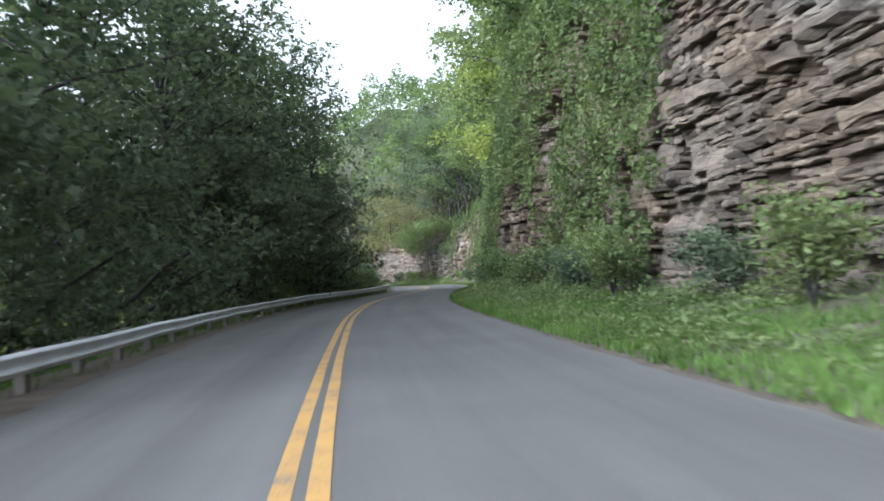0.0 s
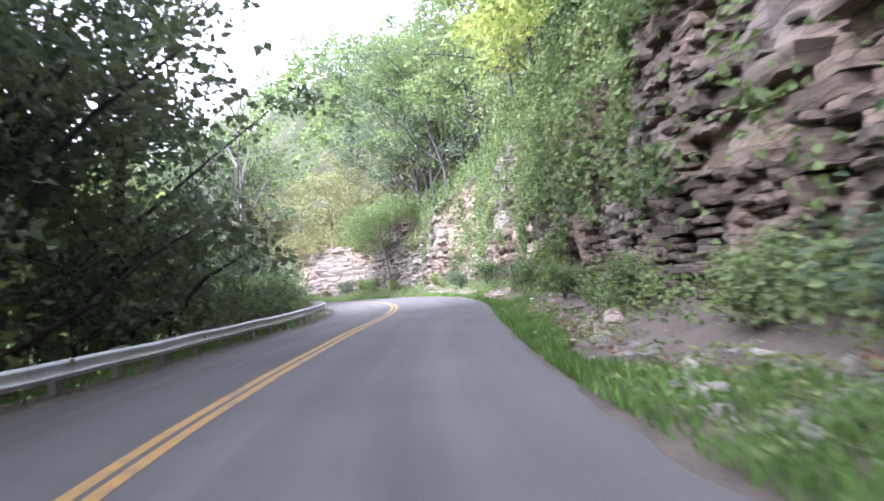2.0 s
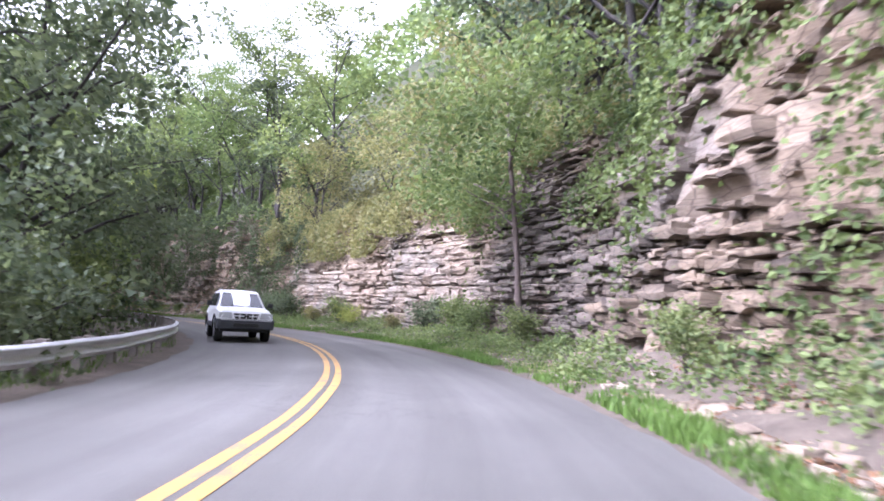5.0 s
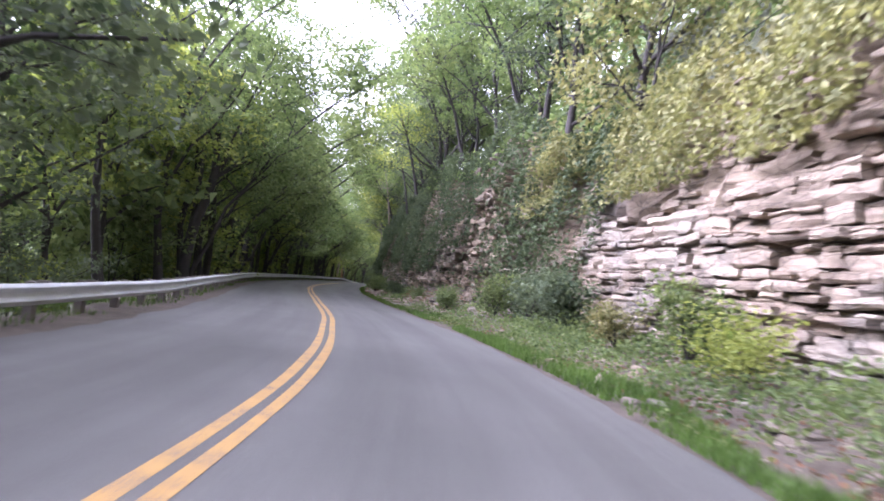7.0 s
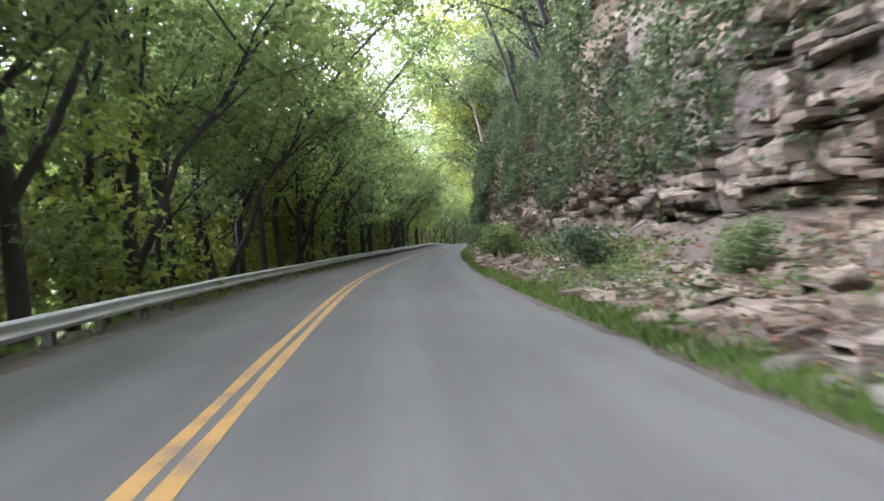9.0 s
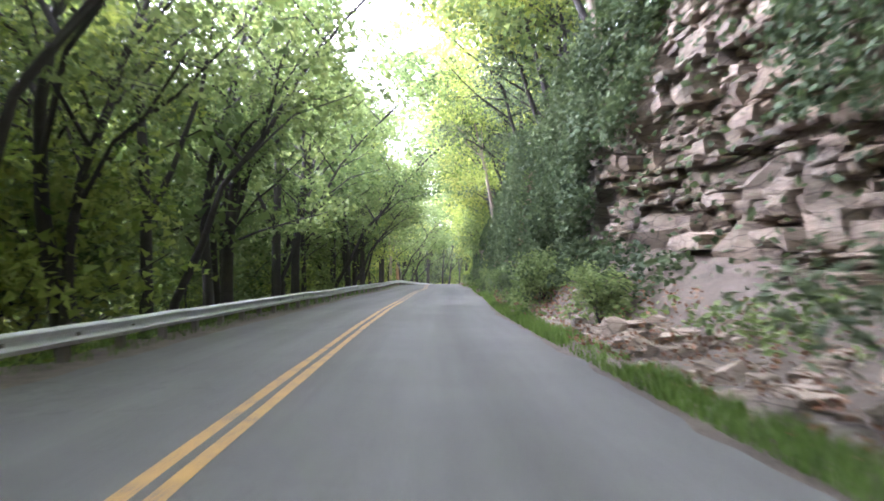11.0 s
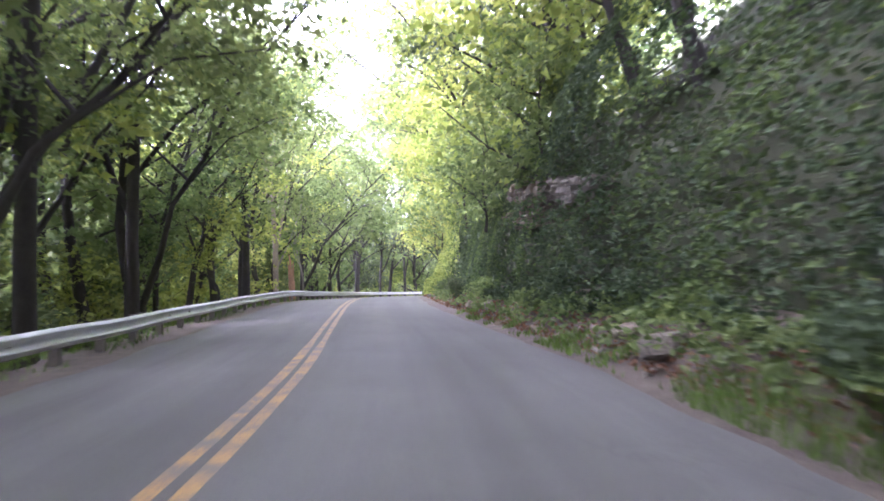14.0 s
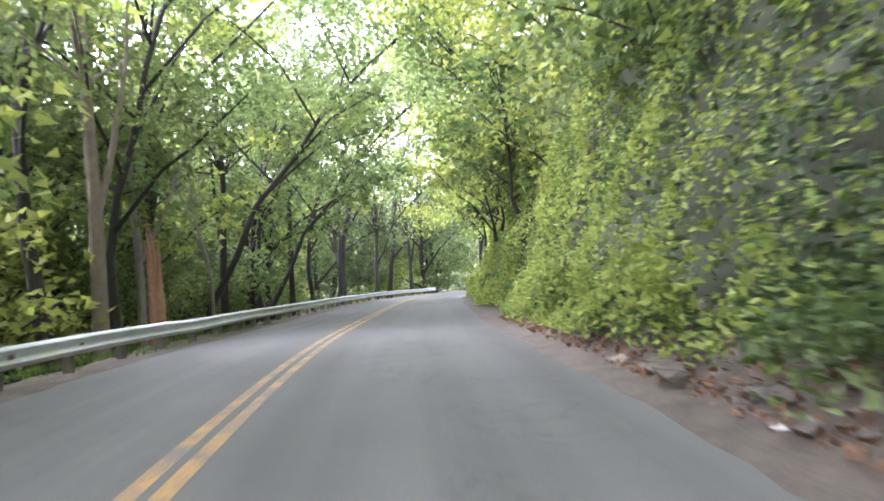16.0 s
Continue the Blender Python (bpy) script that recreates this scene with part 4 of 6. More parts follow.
for s, d, size in ((299, -6.6, 1.0), (309, -6.8, 0.95), (321, -6.6, 1.0), (331, -6.7, 0.95)):
    plant(13, s, d, size, heading(s) + 0.2 * math.sin(s))
for q in (140, 145, 150):
    plant(12, q, crest(q) - 0.6, 0.85, heading(q) + 3.0)
# leafy young trees that make a wall above the bright bank
for s in np.arange(284, 352, 3.4):
    plant(8 if rng.random() < 0.7 else 5, s + rng.uniform(-1, 1), crest(s) - rng.uniform(1.2, 3.0), rng.uniform(0.8, 1.3), rng.uniform(0, 6.28), 3.2 + rng.uniform(0, 0.8))
# tall trees that close the view down the road
for s, d, k, size in ((350, -7, 2, 1.2), (356, -13, 0, 1.2), (362, -8, 6, 1.2), (366, -18, 2, 1.3), (372, -9, 0, 1.1), (380, -6.5, 6, 1.2), (384, -16, 1, 1.3), (390, -9, 1, 1.2), (398, -7, 2, 1.2), (372, 8, 3, 1.2), (410, -6, 0, 1.2), (424, 0, 0, 1.2), (424, -9, 2, 1.3), (424, 9, 1, 1.3)):
    plant(k, s, d, size * 1.35, s * 1.7)
# trees on the hill above the rock
for s in np.arange(99, 352, 5.2):
    for row, d0 in enumerate((-0.9, 4.0)):
        if row and (rng.random() < 0.6 or s > 215) or s > 262 and int(s) % 2:
            continue
        if 150 < s < 178 and row == 0:
            kinds, size = (7, 7, 7), rng.uniform(0.85, 1.15)
        elif s < 150:
            kinds, size = (1, 3, 1, 0), (rng.uniform(0.75, 1.0) if s < 96 else rng.uniform(0.95, 1.25))
        elif s > 262:
            kinds, size = (3, 6, 3), rng.uniform(0.9, 1.2)
        else:
            kinds, size = (2, 1, 2, 0), rng.uniform(0.8, 1.1)
        kinds = (9, 10, 10) if row else kinds
        plant(int(rng.choice(kinds)), s + rng.uniform(-2, 2), crest(s) + d0 + rng.uniform(0, 2.5), size, rng.uniform(0, 6.28))
for k, ob in enumerate(KINDS):
    if k not in used:
        for q in list(ob.children):
            bpy.data.objects.remove(q)
        bpy.data.objects.remove(ob)

# ---- creepers, bank plants, grass, far woods ----


def face_d(s, z):
    return foot(s) + 0.3 + z * lean(s) - 0.3 * wave2(s, z * 1.7, 71, 2.6) * 0.6


def creepers(name, s0, s1, count, leaf, mat, seed, label, keep=0.05, zmax=None, low=0.2, thick=0.45):
    """Leaves hung over the rock face wherever it is not bare."""
    g = np.random.default_rng(seed)
    s = g.uniform(s0, s1, count)
    hi = top(s) + 1.2 if zmax is None else np.minimum(top(s) + 1.2, zmax)
    z = low + g.uniform(0, 1, count) * (hi - low)
    cover = wave2(s, z, seed + 1, 1.3) * 0.6 + wave2(s, z, seed + 2, 3.5) * 0.6 + thick
    ok = (g.random(count) < np.where(bare(s, z) > 0.5, keep, np.clip(cover * 2.2, 0.06, 1.0)))
    s, z = s[ok], z[ok]
    lump = np.clip(wave2(s, z, seed + 3, 0.9) * 0.5 + 0.5, 0, 1)
    d = face_d(s, z) - 0.08 - lump * 0.85 * g.random(len(s)) - 0.1 * g.random(len(s))
    c = at(s, d, z)
    out = np.stack([np.interp(s, ALONG, -RIGHT[:, 0]), np.interp(s, ALONG, -RIGHT[:, 1]), np.full(len(s), 0.25)], 1)
    v, f = leaves(c, leaf, seed + 4, 0.45, out, 0.25, 0.75)
    return thing(name, quick_mesh(name, v, f), mat, None, False, label, "creeper", "", "stuff")


creepers("cliff_creepers", 80, 124, 78000, 0.15, LEAF_VINE, 301, "green creepers hanging over the limestone face", 0.02, None, 0.2, 0.7)
creepers("cliff_creepers", 118, 158, 34000, 0.14, LEAF_VINE, 302, "green creepers hanging over the limestone face")
creepers("cliff_creepers", 152, 184, 26000, 0.15, LEAF_OLIVE, 303, "olive creepers hanging over the bright rock", 0.02, None, 4.2)
# the next two use leaves coloured darker to stand for shade
creepers("cliff_creepers", 178, 240, 60000, 0.15, LEAF_SHADED, 304, "creepers with shade-darkened leaves over the rock", 0.06, None, 0.2, 0.6)
creepers("cliff_creepers", 225, 266, 72000, 0.15, LEAF_SHADED, 305, "shade-darkened creepers over the bank above the ledge", 0.05, None, 0.2, 1.1)


def bank_plants(name, s0, s1, d0, d1, count, leaf, mat, seed, label, tall=0.5, thin=0.12, fade=0.5):
    """Low plants as lumps of leaves on the ground between two lines."""
    g = np.random.default_rng(seed)
    s = g.uniform(s0, s1, count)
    u = g.uniform(0, 1, count)
    d = d0(s) + u * (d1(s) - d0(s))
    lump = np.clip(wave2(s, d, seed + 1, 0.8) * 0.7 + wave2(s, d, seed + 2, 2.2) * 0.6 + 0.35, 0, 1.2)
    ok = g.random(count) < np.clip(lump * 2, thin, 1)
    ok &= g.random(count) < np.clip(np.minimum(s - s0, s1 - s) / fade, 0.02, 1)
    ok &= (bare(s, (d - foot(s) - 0.3) / np.maximum(lean(s), 0.1)) < 0.5) | (d < foot(s)) | (g.random(count) < np.where(s > 275, 0.6, 0.05))
    s, d, lump = s[ok], d[ok], lump[ok]
    base = np.where(d < foot(s), 0.03 + 0.5 * np.clip((d - edge_r(s)) / np.maximum(foot(s) - edge_r(s), 0.5), 0, 1) ** 1.6, np.maximum((d - foot(s) - 0.3) / np.maximum(lean(s), 0.1), 0.5))
    z = base + g.random(len(s)) * lump * tall
    d = d - np.where(d > foot(s), 0.55 * np.clip(wave2(s, z, 95, 2.2) + 0.5 * wave2(s, z * 1.4, 96, 0.9), 0, 1.4), 0.0)
    v, f = leaves(at(s, d, z), leaf, seed + 3, 0.0, None, 0, 0.6)
    return thing(name, quick_mesh(name, v, f), mat, None, False, label, "plants", "", "stuff")


def crest_plants(s0, s1, count, leaf, mat, seed, label):
    """Shrubs and creepers over the brow of the cliff."""
    g = np.random.default_rng(seed)
    s = g.uniform(s0, s1, count)
    u = g.random(count)
    d = face_d(s, top(s)) - 0.3 + u * 6.0
    lump = np.clip(wave2(s, d, seed + 1, 1.2) * 0.6 + wave2(s, d, seed + 2, 3.0) * 0.5 + 0.5, 0.1, 1.3)
    z = np.maximum(height(s, d), top(s) - 0.5) + g.random(count) * lump * 1.5
    v, f = small_leaves(at(s, d, z), leaf, seed + 3, 0.2, None, 0, 0.7)
    return thing("brow_shrubs", quick_mesh("brow_shrubs", v, f), mat, None, False, label, "shrubs", "", "stuff")


bank_plants("verge_weeds", 62, 190, lambda s: edge_r(s) + 0.1, lambda s: edge_r(s) + 1.3, 17000, 0.075, LEAF_MID, 317, "small broad-leaved weeds in the grass strip", 0.2, 0.02)
crest_plants(60, 152, 26000, 0.3, LEAF_MID, 351, "green shrubs over the brow of the cliff")
crest_plants(150, 186, 17000, 0.22, LEAF_OLIVE, 352, "olive shrubs over the brow of the bright rock")
crest_plants(184, 264, 20000, 0.3, LEAF_MID, 353, "green shrubs over the brow of the crag")
# the vine-grown bank beyond the ledge: leaf colour darkened for shade at first, bright further on
bank_plants("bank_creepers", 254, 305, lambda s: foot(s) + 0.05, lambda s: foot(s) + 0.3 + 6.0 * lean(s), 82000, 0.12, LEAF_SHADED, 311, "shade-darkened creepers covering the steep bank", 0.7, 0.62, 8)
bank_plants("bank_creepers", 244, 344, lambda s: foot(s) + 0.05 - np.interp(s, [292, 300], [0, 0.5]), lambda s: foot(s) + 0.3 + 6.0 * lean(s), 90000, 0.125, LEAF_VINE, 315, "green creepers mingled over the steep bank", 0.6, 0.3, 14)
bank_plants("bank_creepers", 299, 350, lambda s: foot(s) + 0.05 - np.interp(s, [292, 300], [0, 0.6]), lambda s: foot(s) + 0.3 + 6.5 * lean(s), 98000, 0.13, LEAF_LIGHT, 312, "bright yellow-green creepers covering the steep bank", 0.9, 0.7, 8)
bank_plants("bank_creepers", 264, 273, lambda s: foot(s) + 0.05, lambda s: foot(s) + 0.3 + 6.0 * lean(s), 5000, 0.12, LEAF_LIGHT, 319, "bright patch of creepers hanging over the bank", 0.7, 0.3, 3)
bank_plants("verge_weeds", 60, 94, lambda s: edge_r(s) + 0.9, lambda s: foot(s) + 0.2, 15000, 0.11, LEAF_MID, 316, "leafy weeds among the grass below the rock", 0.45, 0.05)
bank_plants("verge_weeds", 84, 186, lambda s: foot(s) - np.interp(s, [92, 98, 140, 146], [1.5, 0.6, 0.6, 1.2]), lambda s: foot(s) + 0.3, 22000, 0.115, LEAF_MID, 313, "leafy weeds at the foot of the cliff", 0.7)
bank_plants("verge_weeds", 148, 182, lambda s: edge_r(s) + 0.8, lambda s: foot(s) + 0.1, 14000, 0.09, LEAF_MID, 320, "tangle of low green weeds below the bright rock", 0.4, 0.2)
bank_plants("verge_weeds", 172, 204, lambda s: edge_r(s) + 0.5, lambda s: foot(s) + 0.1, 7000, 0.1, LEAF_MID, 318, "patches of leafy weeds on the stony verge", 0.4, 0.03)
bank_plants("verge_weeds", 186, 300, lambda s: np.maximum(foot(s) - 1.0, edge_r(s) + 0.4), lambda s: foot(s) + 0.3, 16000, 0.13, LEAF_MID, 314, "scattered leafy weeds at the foot of the cliff", 0.5)


def grass(name, s0, s1, d0, d1, count, blade, seed, label, floor, gap=0.3):
    g = np.random.default_rng(seed)
    s = g.uniform(s0, s1, count)
    d = d0(s) + g.random(count) * (d1(s) - d0(s))
    tuft = wave2(s, d, seed + 1, 0.5) * 0.6 + wave2(s, d, seed + 2, 1.8) * 0.7
    ok = tuft > -gap - g.random(count) * 0.5
    s, d, tuft = s[ok], d[ok], tuft[ok]
    n = len(s)
    hgt = blade * (0.6 + 0.5 * np.clip(tuft + 0.5, 0, 1.3)) * g.uniform(0.6, 1.3, n)
    ang = g.uniform(0, 6.28, n)
    w = 0.007 + 0.011 * g.random(n)
    p = at(s, d, floor(s, d) - 0.02)
    side = np.stack([np.cos(ang) * w, np.sin(ang) * w, 0 * w], 1)
    bend = np.stack([np.sin(ang) * hgt, -np.cos(ang) * hgt, 0 * w], 1) * g.uniform(0.1, 0.7, n)[:, None]
    up = np.stack([0 * w, 0 * w, hgt], 1)
    v = np.stack([p - side, p + side, p + up + bend], 1)
    return thing(name, quick_mesh(name, v.reshape(-1, 3), np.arange(3 * n).reshape(n, 3)), GRASS, None, False, label, "grass", "", "stuff")


def verge_floor(s, d):
    u = np.clip((d - edge_r(s)) / np.maximum(foot(s) - edge_r(s), 0.5), 0, 1)
    return 0.02 + 0.4 * u ** 1.8


def shoulder_floor(s, d):
    return np.interp(-d - 0.0 * s, [3, 4.5, 5.5, 8], [-0.05, -0.05, -0.15, -0.9])


grass("verge_grass", 60, 92, lambda s: edge_r(s) + 0.0, lambda s: foot(s) - 0.3, 46000, 0.17, 321, "bright green long grass on the verge", verge_floor, 0.6)
grass("verge_grass", 92, 190, lambda s: edge_r(s) + 0.02, lambda s: edge_r(s) + 0.85 + 0.6 * wave(s, 9, 3.5), 46000, 0.17, 322, "green grass strip beside the asphalt", verge_floor, 0.12)
grass("verge_grass", 190, 287, lambda s: edge_r(s) + 0.02, lambda s: edge_r(s) + 0.55 + 0.4 * wave(s, 10, 5), 30000, 0.15, 323, "thin patchy grass beside the asphalt", verge_floor, 0.1)
grass("shoulder_grass", 60, 320, lambda s: rail_d(s) - 2.2, lambda s: rail_d(s) + 0.1, 30000, 0.15, 324, "grass and weeds under the guardrail", shoulder_floor, 0.0)


def woods(name, count, leaf, mat, seed, label, side, reach=34):
    """Far woods as leaf masses over the hill."""
    g = np.random.default_rng(seed)
    if side > 0:
        s = 62 + 330 * g.random(count) ** 1.4
        d = foot(s) + 2.5 + top(s) * lean(s) + 4 + g.random(count) * 40
        z = height(s, d)
        lump = wave2(s, d, seed + 1, 3.2) * 0.5 + 0.5
        rise = lump * 9.5 + wave2(s, d, seed + 2, 1.1) * 0.9 + 1.0
        zz = z + rise * (1 - 0.55 * g.random(count) ** 2)
    else:
        s = g.uniform(50, 400, count)
        d = -17 - g.random(count) * reach
        z = height(s, d)
        lump = wave2(s, d, seed + 1, 4.0) * 0.5 + 0.5
        zz = z + 0.5 + g.random(count) ** 0.7 * (7 + 9 * lump) * np.interp(s, [0, 100, 118, 150, 170, 230, 270], [1.0, 0.9, 0.45, 0.45, 1.0, 1.1, 1.5])
    keep = g.random(count) < 0.25 + lump
    c = at(s[keep], d[keep], zz[keep])
    v, f = small_leaves(c, leaf, seed + 3, 0.2, None, 0, 0.7)
    return thing(name, quick_mesh(name, v, f), mat, None, False, label, "woods", "", "stuff")


woods("hillside_woods", 110000, 0.7, LEAF_MID, 331, "dense green woods covering the hillside", 1)
woods("valley_woods", 56000, 0.65, LEAF_MID, 332, "dense green woods beyond the guardrail", -1)
woods("far_hill_woods", 60000, 1.2, LEAF_MID, 333, "far wooded slope across the valley", -1, 105)

# ---- white four-wheel-drive car coming the other way ----


def loft(sections, closed_ends=True):
    """A bmesh skin through rings of equal length."""
    bm = bmesh.new()
    rings = [[bm.verts.new(p) for p in ring] for ring in sections]
    n = len(rings[0])
    for a, b in zip(rings, rings[1:]):
        for i in range(n):
            bm.faces.new((a[i], a[(i + 1) % n], b[(i + 1) % n], b[i]))
    if closed_ends:
        bm.faces.new(rings[0][::-1])
        bm.faces.new(rings[-1])
    bmesh.ops.recalc_face_normals(bm, faces=bm.faces)
    return bm


def body_ring(y, half, low, high, tuck):
    """A cross-section of the lower body at y."""
    return [(-half * 0.93, y, low), (-half, y, low + 0.16), (-half, y, high - 0.22), (-half + tuck * 0.4, y, high - 0.06), (-half + tuck, y, high), (0, y, high + 0.025),
            (half - tuck, y, high), (half - tuck * 0.4, y, high - 0.06), (half, y, high - 0.22), (half, y, low + 0.16), (half * 0.93, y, low)]


def panel(points, depth, push):
    """A flat pane through points, thickened by depth along push."""
    bm = bmesh.new()
    f = bm.faces.new([bm.verts.new(p) for p in points])
    r = bmesh.ops.extrude_face_region(bm, geom=[f])
    bmesh.ops.translate(bm, verts=[v for v in r["geom"] if isinstance(v, bmesh.types.BMVert)], vec=Vector(push) * depth)
    bmesh.ops.recalc_face_normals(bm, faces=bm.faces)
    return bm


def car(m):
    root = empty("utility_car", m, "white four-wheel-drive estate car with grey bumpers on the road", "car")
    bm = loft([body_ring(2.30, 0.80, 0.52, 0.88, 0.10), body_ring(2.24, 0.84, 0.50, 0.98, 0.12), body_ring(1.6, 0.88, 0.46, 1.06, 0.14), body_ring(0.95, 0.89, 0.44, 1.10, 0.13),
               body_ring(0.0, 0.89, 0.44, 1.10, 0.10), body_ring(-1.2, 0.89, 0.44, 1.10, 0.10), body_ring(-2.25, 0.86, 0.5, 1.08, 0.10), body_ring(-2.36, 0.82, 0.54, 1.0, 0.10)])
    part("body", bm, WHITEPAINT, root, "glossy white body", True).data.set_sharp_from_angle(angle=radians(32))

    def roof_ring(y, half, z0, z1, top_half):
        return [(-half, y, z0), (-top_half, y, z1 - 0.05), (-top_half + 0.08, y, z1), (0, y, z1 + 0.025), (top_half - 0.08, y, z1), (top_half, y, z1 - 0.05), (half, y, z0)]
    bm = loft([roof_ring(0.92, 0.80, 1.06, 1.10, 0.76), roof_ring(0.22, 0.81, 1.08, 1.60, 0.63), roof_ring(0.05, 0.81, 1.08, 1.66, 0.64), roof_ring(-1.0, 0.81, 1.08, 1.70, 0.65), roof_ring(-2.05, 0.80, 1.08, 1.66, 0.63), roof_ring(-2.28, 0.79, 1.06, 1.12, 0.74)])
    part("cabin", bm, WHITEPAINT, root, "white roof and pillars", True).data.set_sharp_from_angle(angle=radians(30))
    # windscreen and side glass lie just proud of the pillars
    bm = panel([(-0.70, 0.90, 1.115), (0.70, 0.90, 1.115), (0.575, 0.25, 1.575), (-0.575, 0.25, 1.575)], 0.012, (0, 0.57, 0.82))
    part("windscreen", bm, GLASS, root, "dark windscreen reflecting the sky")
    for side in (-1, 1):
        for y0, y1, t0, t1 in ((0.68, -0.16, 0.14, -0.20), (-0.24, -1.05, -0.28, -1.05), (-1.13, -2.05, -1.13, -1.92)):
            bm = panel([(side * 0.806, y0, 1.13), (side * 0.806, y1, 1.13), (side * 0.668, t1, 1.56), (side * 0.668, t0, 1.56)], 0.01, (side, 0, 0.3))
            part("side_window", bm, GLASS, root)
    # front: grille, lamps, bumper
    bm = loft([[(-0.34, 2.27, 0.74), (0.34, 2.27, 0.74), (0.40, 2.27, 0.92), (-0.40, 2.27, 0.92)], [(-0.33, 2.335, 0.75), (0.33, 2.335, 0.75), (0.39, 2.325, 0.91), (-0.39, 2.325, 0.91)]])
    part("grille", bm, BLACKTRIM, root, "black oval grille")
    for x0, z0, sx, sz in ((0, 0.835, 0.74, 0.035), (-0.2, 0.83, 0.03, 0.15), (0.0, 0.83, 0.03, 0.15), (0.2, 0.83, 0.03, 0.15)):
        bm = bmesh.new()
        box(bm, (sx, 0.03, sz), (x0, 2.34, z0), 0.006)
        part("grille_bar", bm, WHITEPAINT, root)
    bm = bmesh.new()
    bmesh.ops.create_uvsphere(bm, u_segments=16, v_segments=8, radius=1, matrix=Matrix.Translation((0, 2.36, 0.835)) @ Matrix.Diagonal((0.075, 0.012, 0.03, 1)))
    part("badge", bm, BLACKTRIM, root, "dark oval badge shape")
    for side in (-1, 1):
        bm = loft([[(side * 0.44, 2.24, 0.76), (side * 0.81, 2.16, 0.76), (side * 0.81, 2.16, 0.93), (side * 0.46, 2.24, 0.93)], [(side * 0.43, 2.36, 0.755), (side * 0.83, 2.29, 0.765), (side * 0.82, 2.27, 0.93), (side * 0.46, 2.345, 0.94)]])
        part("headlight", bm, LAMPGLASS, root, "clear headlight lens")
        bm = bmesh.new()
        box(bm, (0.17, 0.10, 0.16), (side * 1.0, 0.60, 1.20), 0.035)
        mirror = part("wing_mirror", bm, BLACKTRIM, root, "black wing mirror")
        bm = bmesh.new()
        box(bm, (0.12, 0.05, 0.04), (side * 0.90, 0.62, 1.14), 0.01)
        part("bracket", bm, BLACKTRIM, mirror)
        bm = bmesh.new()
        box(bm, (0.035, 1.7, 0.035), (side * 0.55, -0.95, 1.755), 0.01)
        for y in (-0.2, -1.7):
            box(bm, (0.03, 0.06, 0.06), (side * 0.55, y, 1.715), 0.005)
        part("roof_rail", bm, BLACKTRIM, root)
        # wiper
        v, f = tube([(side * 0.02 - 0.12, 0.96, 1.125), (side * 0.32 - 0.12, 0.92, 1.15), (side * 0.36 + 0.16, 0.885, 1.165)], [0.012, 0.012, 0.009], 6)
        thing("wiper", quick_mesh("wiper", v, f), BLACKTRIM, root)
    bm = loft([[(-0.90, 2.12, 0.42), (0.90, 2.12, 0.42), (0.92, 2.12, 0.73), (-0.92, 2.12, 0.73)], [(-0.86, 2.36, 0.42), (0.86, 2.36, 0.42), (0.88, 2.36, 0.73), (-0.88, 2.36, 0.73)], [(-0.74, 2.41, 0.45), (0.74, 2.41, 0.45), (0.78, 2.42, 0.69), (-0.78, 2.42, 0.69)]])
    bumper = part("front_bumper", bm, GREYPLASTIC, root, "dark grey front bumper")
    bm = bmesh.new()
    box(bm, (0.78, 0.03, 0.11), (0, 2.415, 0.55), 0.01)
    part("intake", bm, BLACKTRIM, bumper)
    bm = bmesh.new()
    box(bm, (1.56, 0.05, 0.03), (0, 2.40, 0.705), 0.008)
    part("bumper_strip", bm, ALLOY, bumper, "bright strip")
    bm = loft([[(-0.88, -2.2, 0.46), (0.88, -2.2, 0.46), (0.88, -2.2, 0.72), (-0.88, -2.2, 0.72)], [(-0.80, -2.48, 0.48), (0.80, -2.48, 0.48), (0.80, -2.48, 0.70), (-0.80, -2.48, 0.70)]])
    part("rear_bumper", bm, GREYPLASTIC, root, "dark grey rear bumper")
    bm = panel([(-0.62, -2.27, 1.15), (0.62, -2.27, 1.15), (0.55, -2.10, 1.56), (-0.55, -2.10, 1.56)], 0.012, (0, -0.92, 0.4))
    part("rear_window", bm, GLASS, root)
    bm = bmesh.new()
    box(bm, (1.5, 3.9, 0.16), (0, 0, 0.40), 0.03)
    part("chassis", bm, BLACKTRIM, root, "dark underbody")
    for y in (1.42, -1.42):
        for side in (-1, 1):
            turn = Matrix.Translation((side * 0.75, y, 0.365)) @ Matrix.Rotation(radians(90), 4, "Y")
            bm = bmesh.new()
            bmesh.ops.create_cone(bm, cap_ends=True, segments=28, radius1=0.365, radius2=0.365, depth=0.24, matrix=turn)
            bmesh.ops.bevel(bm, geom=[e for e in bm.edges if e.calc_face_angle(0) > 1.0], offset=0.035, segments=3, affect="EDGES")
            wheel = part("wheel", bm, RUBBER, root, "black road tyre")
            bm = bmesh.new()
            bmesh.ops.create_cone(bm, cap_ends=True, segments=24, radius1=0.225, radius2=0.20, depth=0.02, matrix=Matrix.Translation((side * 0.874, y, 0.365)) @ Matrix.Rotation(radians(90 * side), 4, "Y"))
            part("rim", bm, ALLOY, wheel, "silver alloy rim")
            ang = np.linspace(0.0, np.pi, 13)
            v = np.array([[(side * 0.86, y + 0.40 * math.cos(a), 0.40 + 0.40 * math.sin(a)), (side * 0.915, y + 0.40 * math.cos(a), 0.40 + 0.40 * math.sin(a)), (side * 0.915, y + 0.47 * math.cos(a), 0.40 + 0.47 * math.sin(a)), (side * 0.86, y + 0.47 * math.cos(a), 0.40 + 0.47 * math.sin(a))] for a in ang]).reshape(-1, 3)
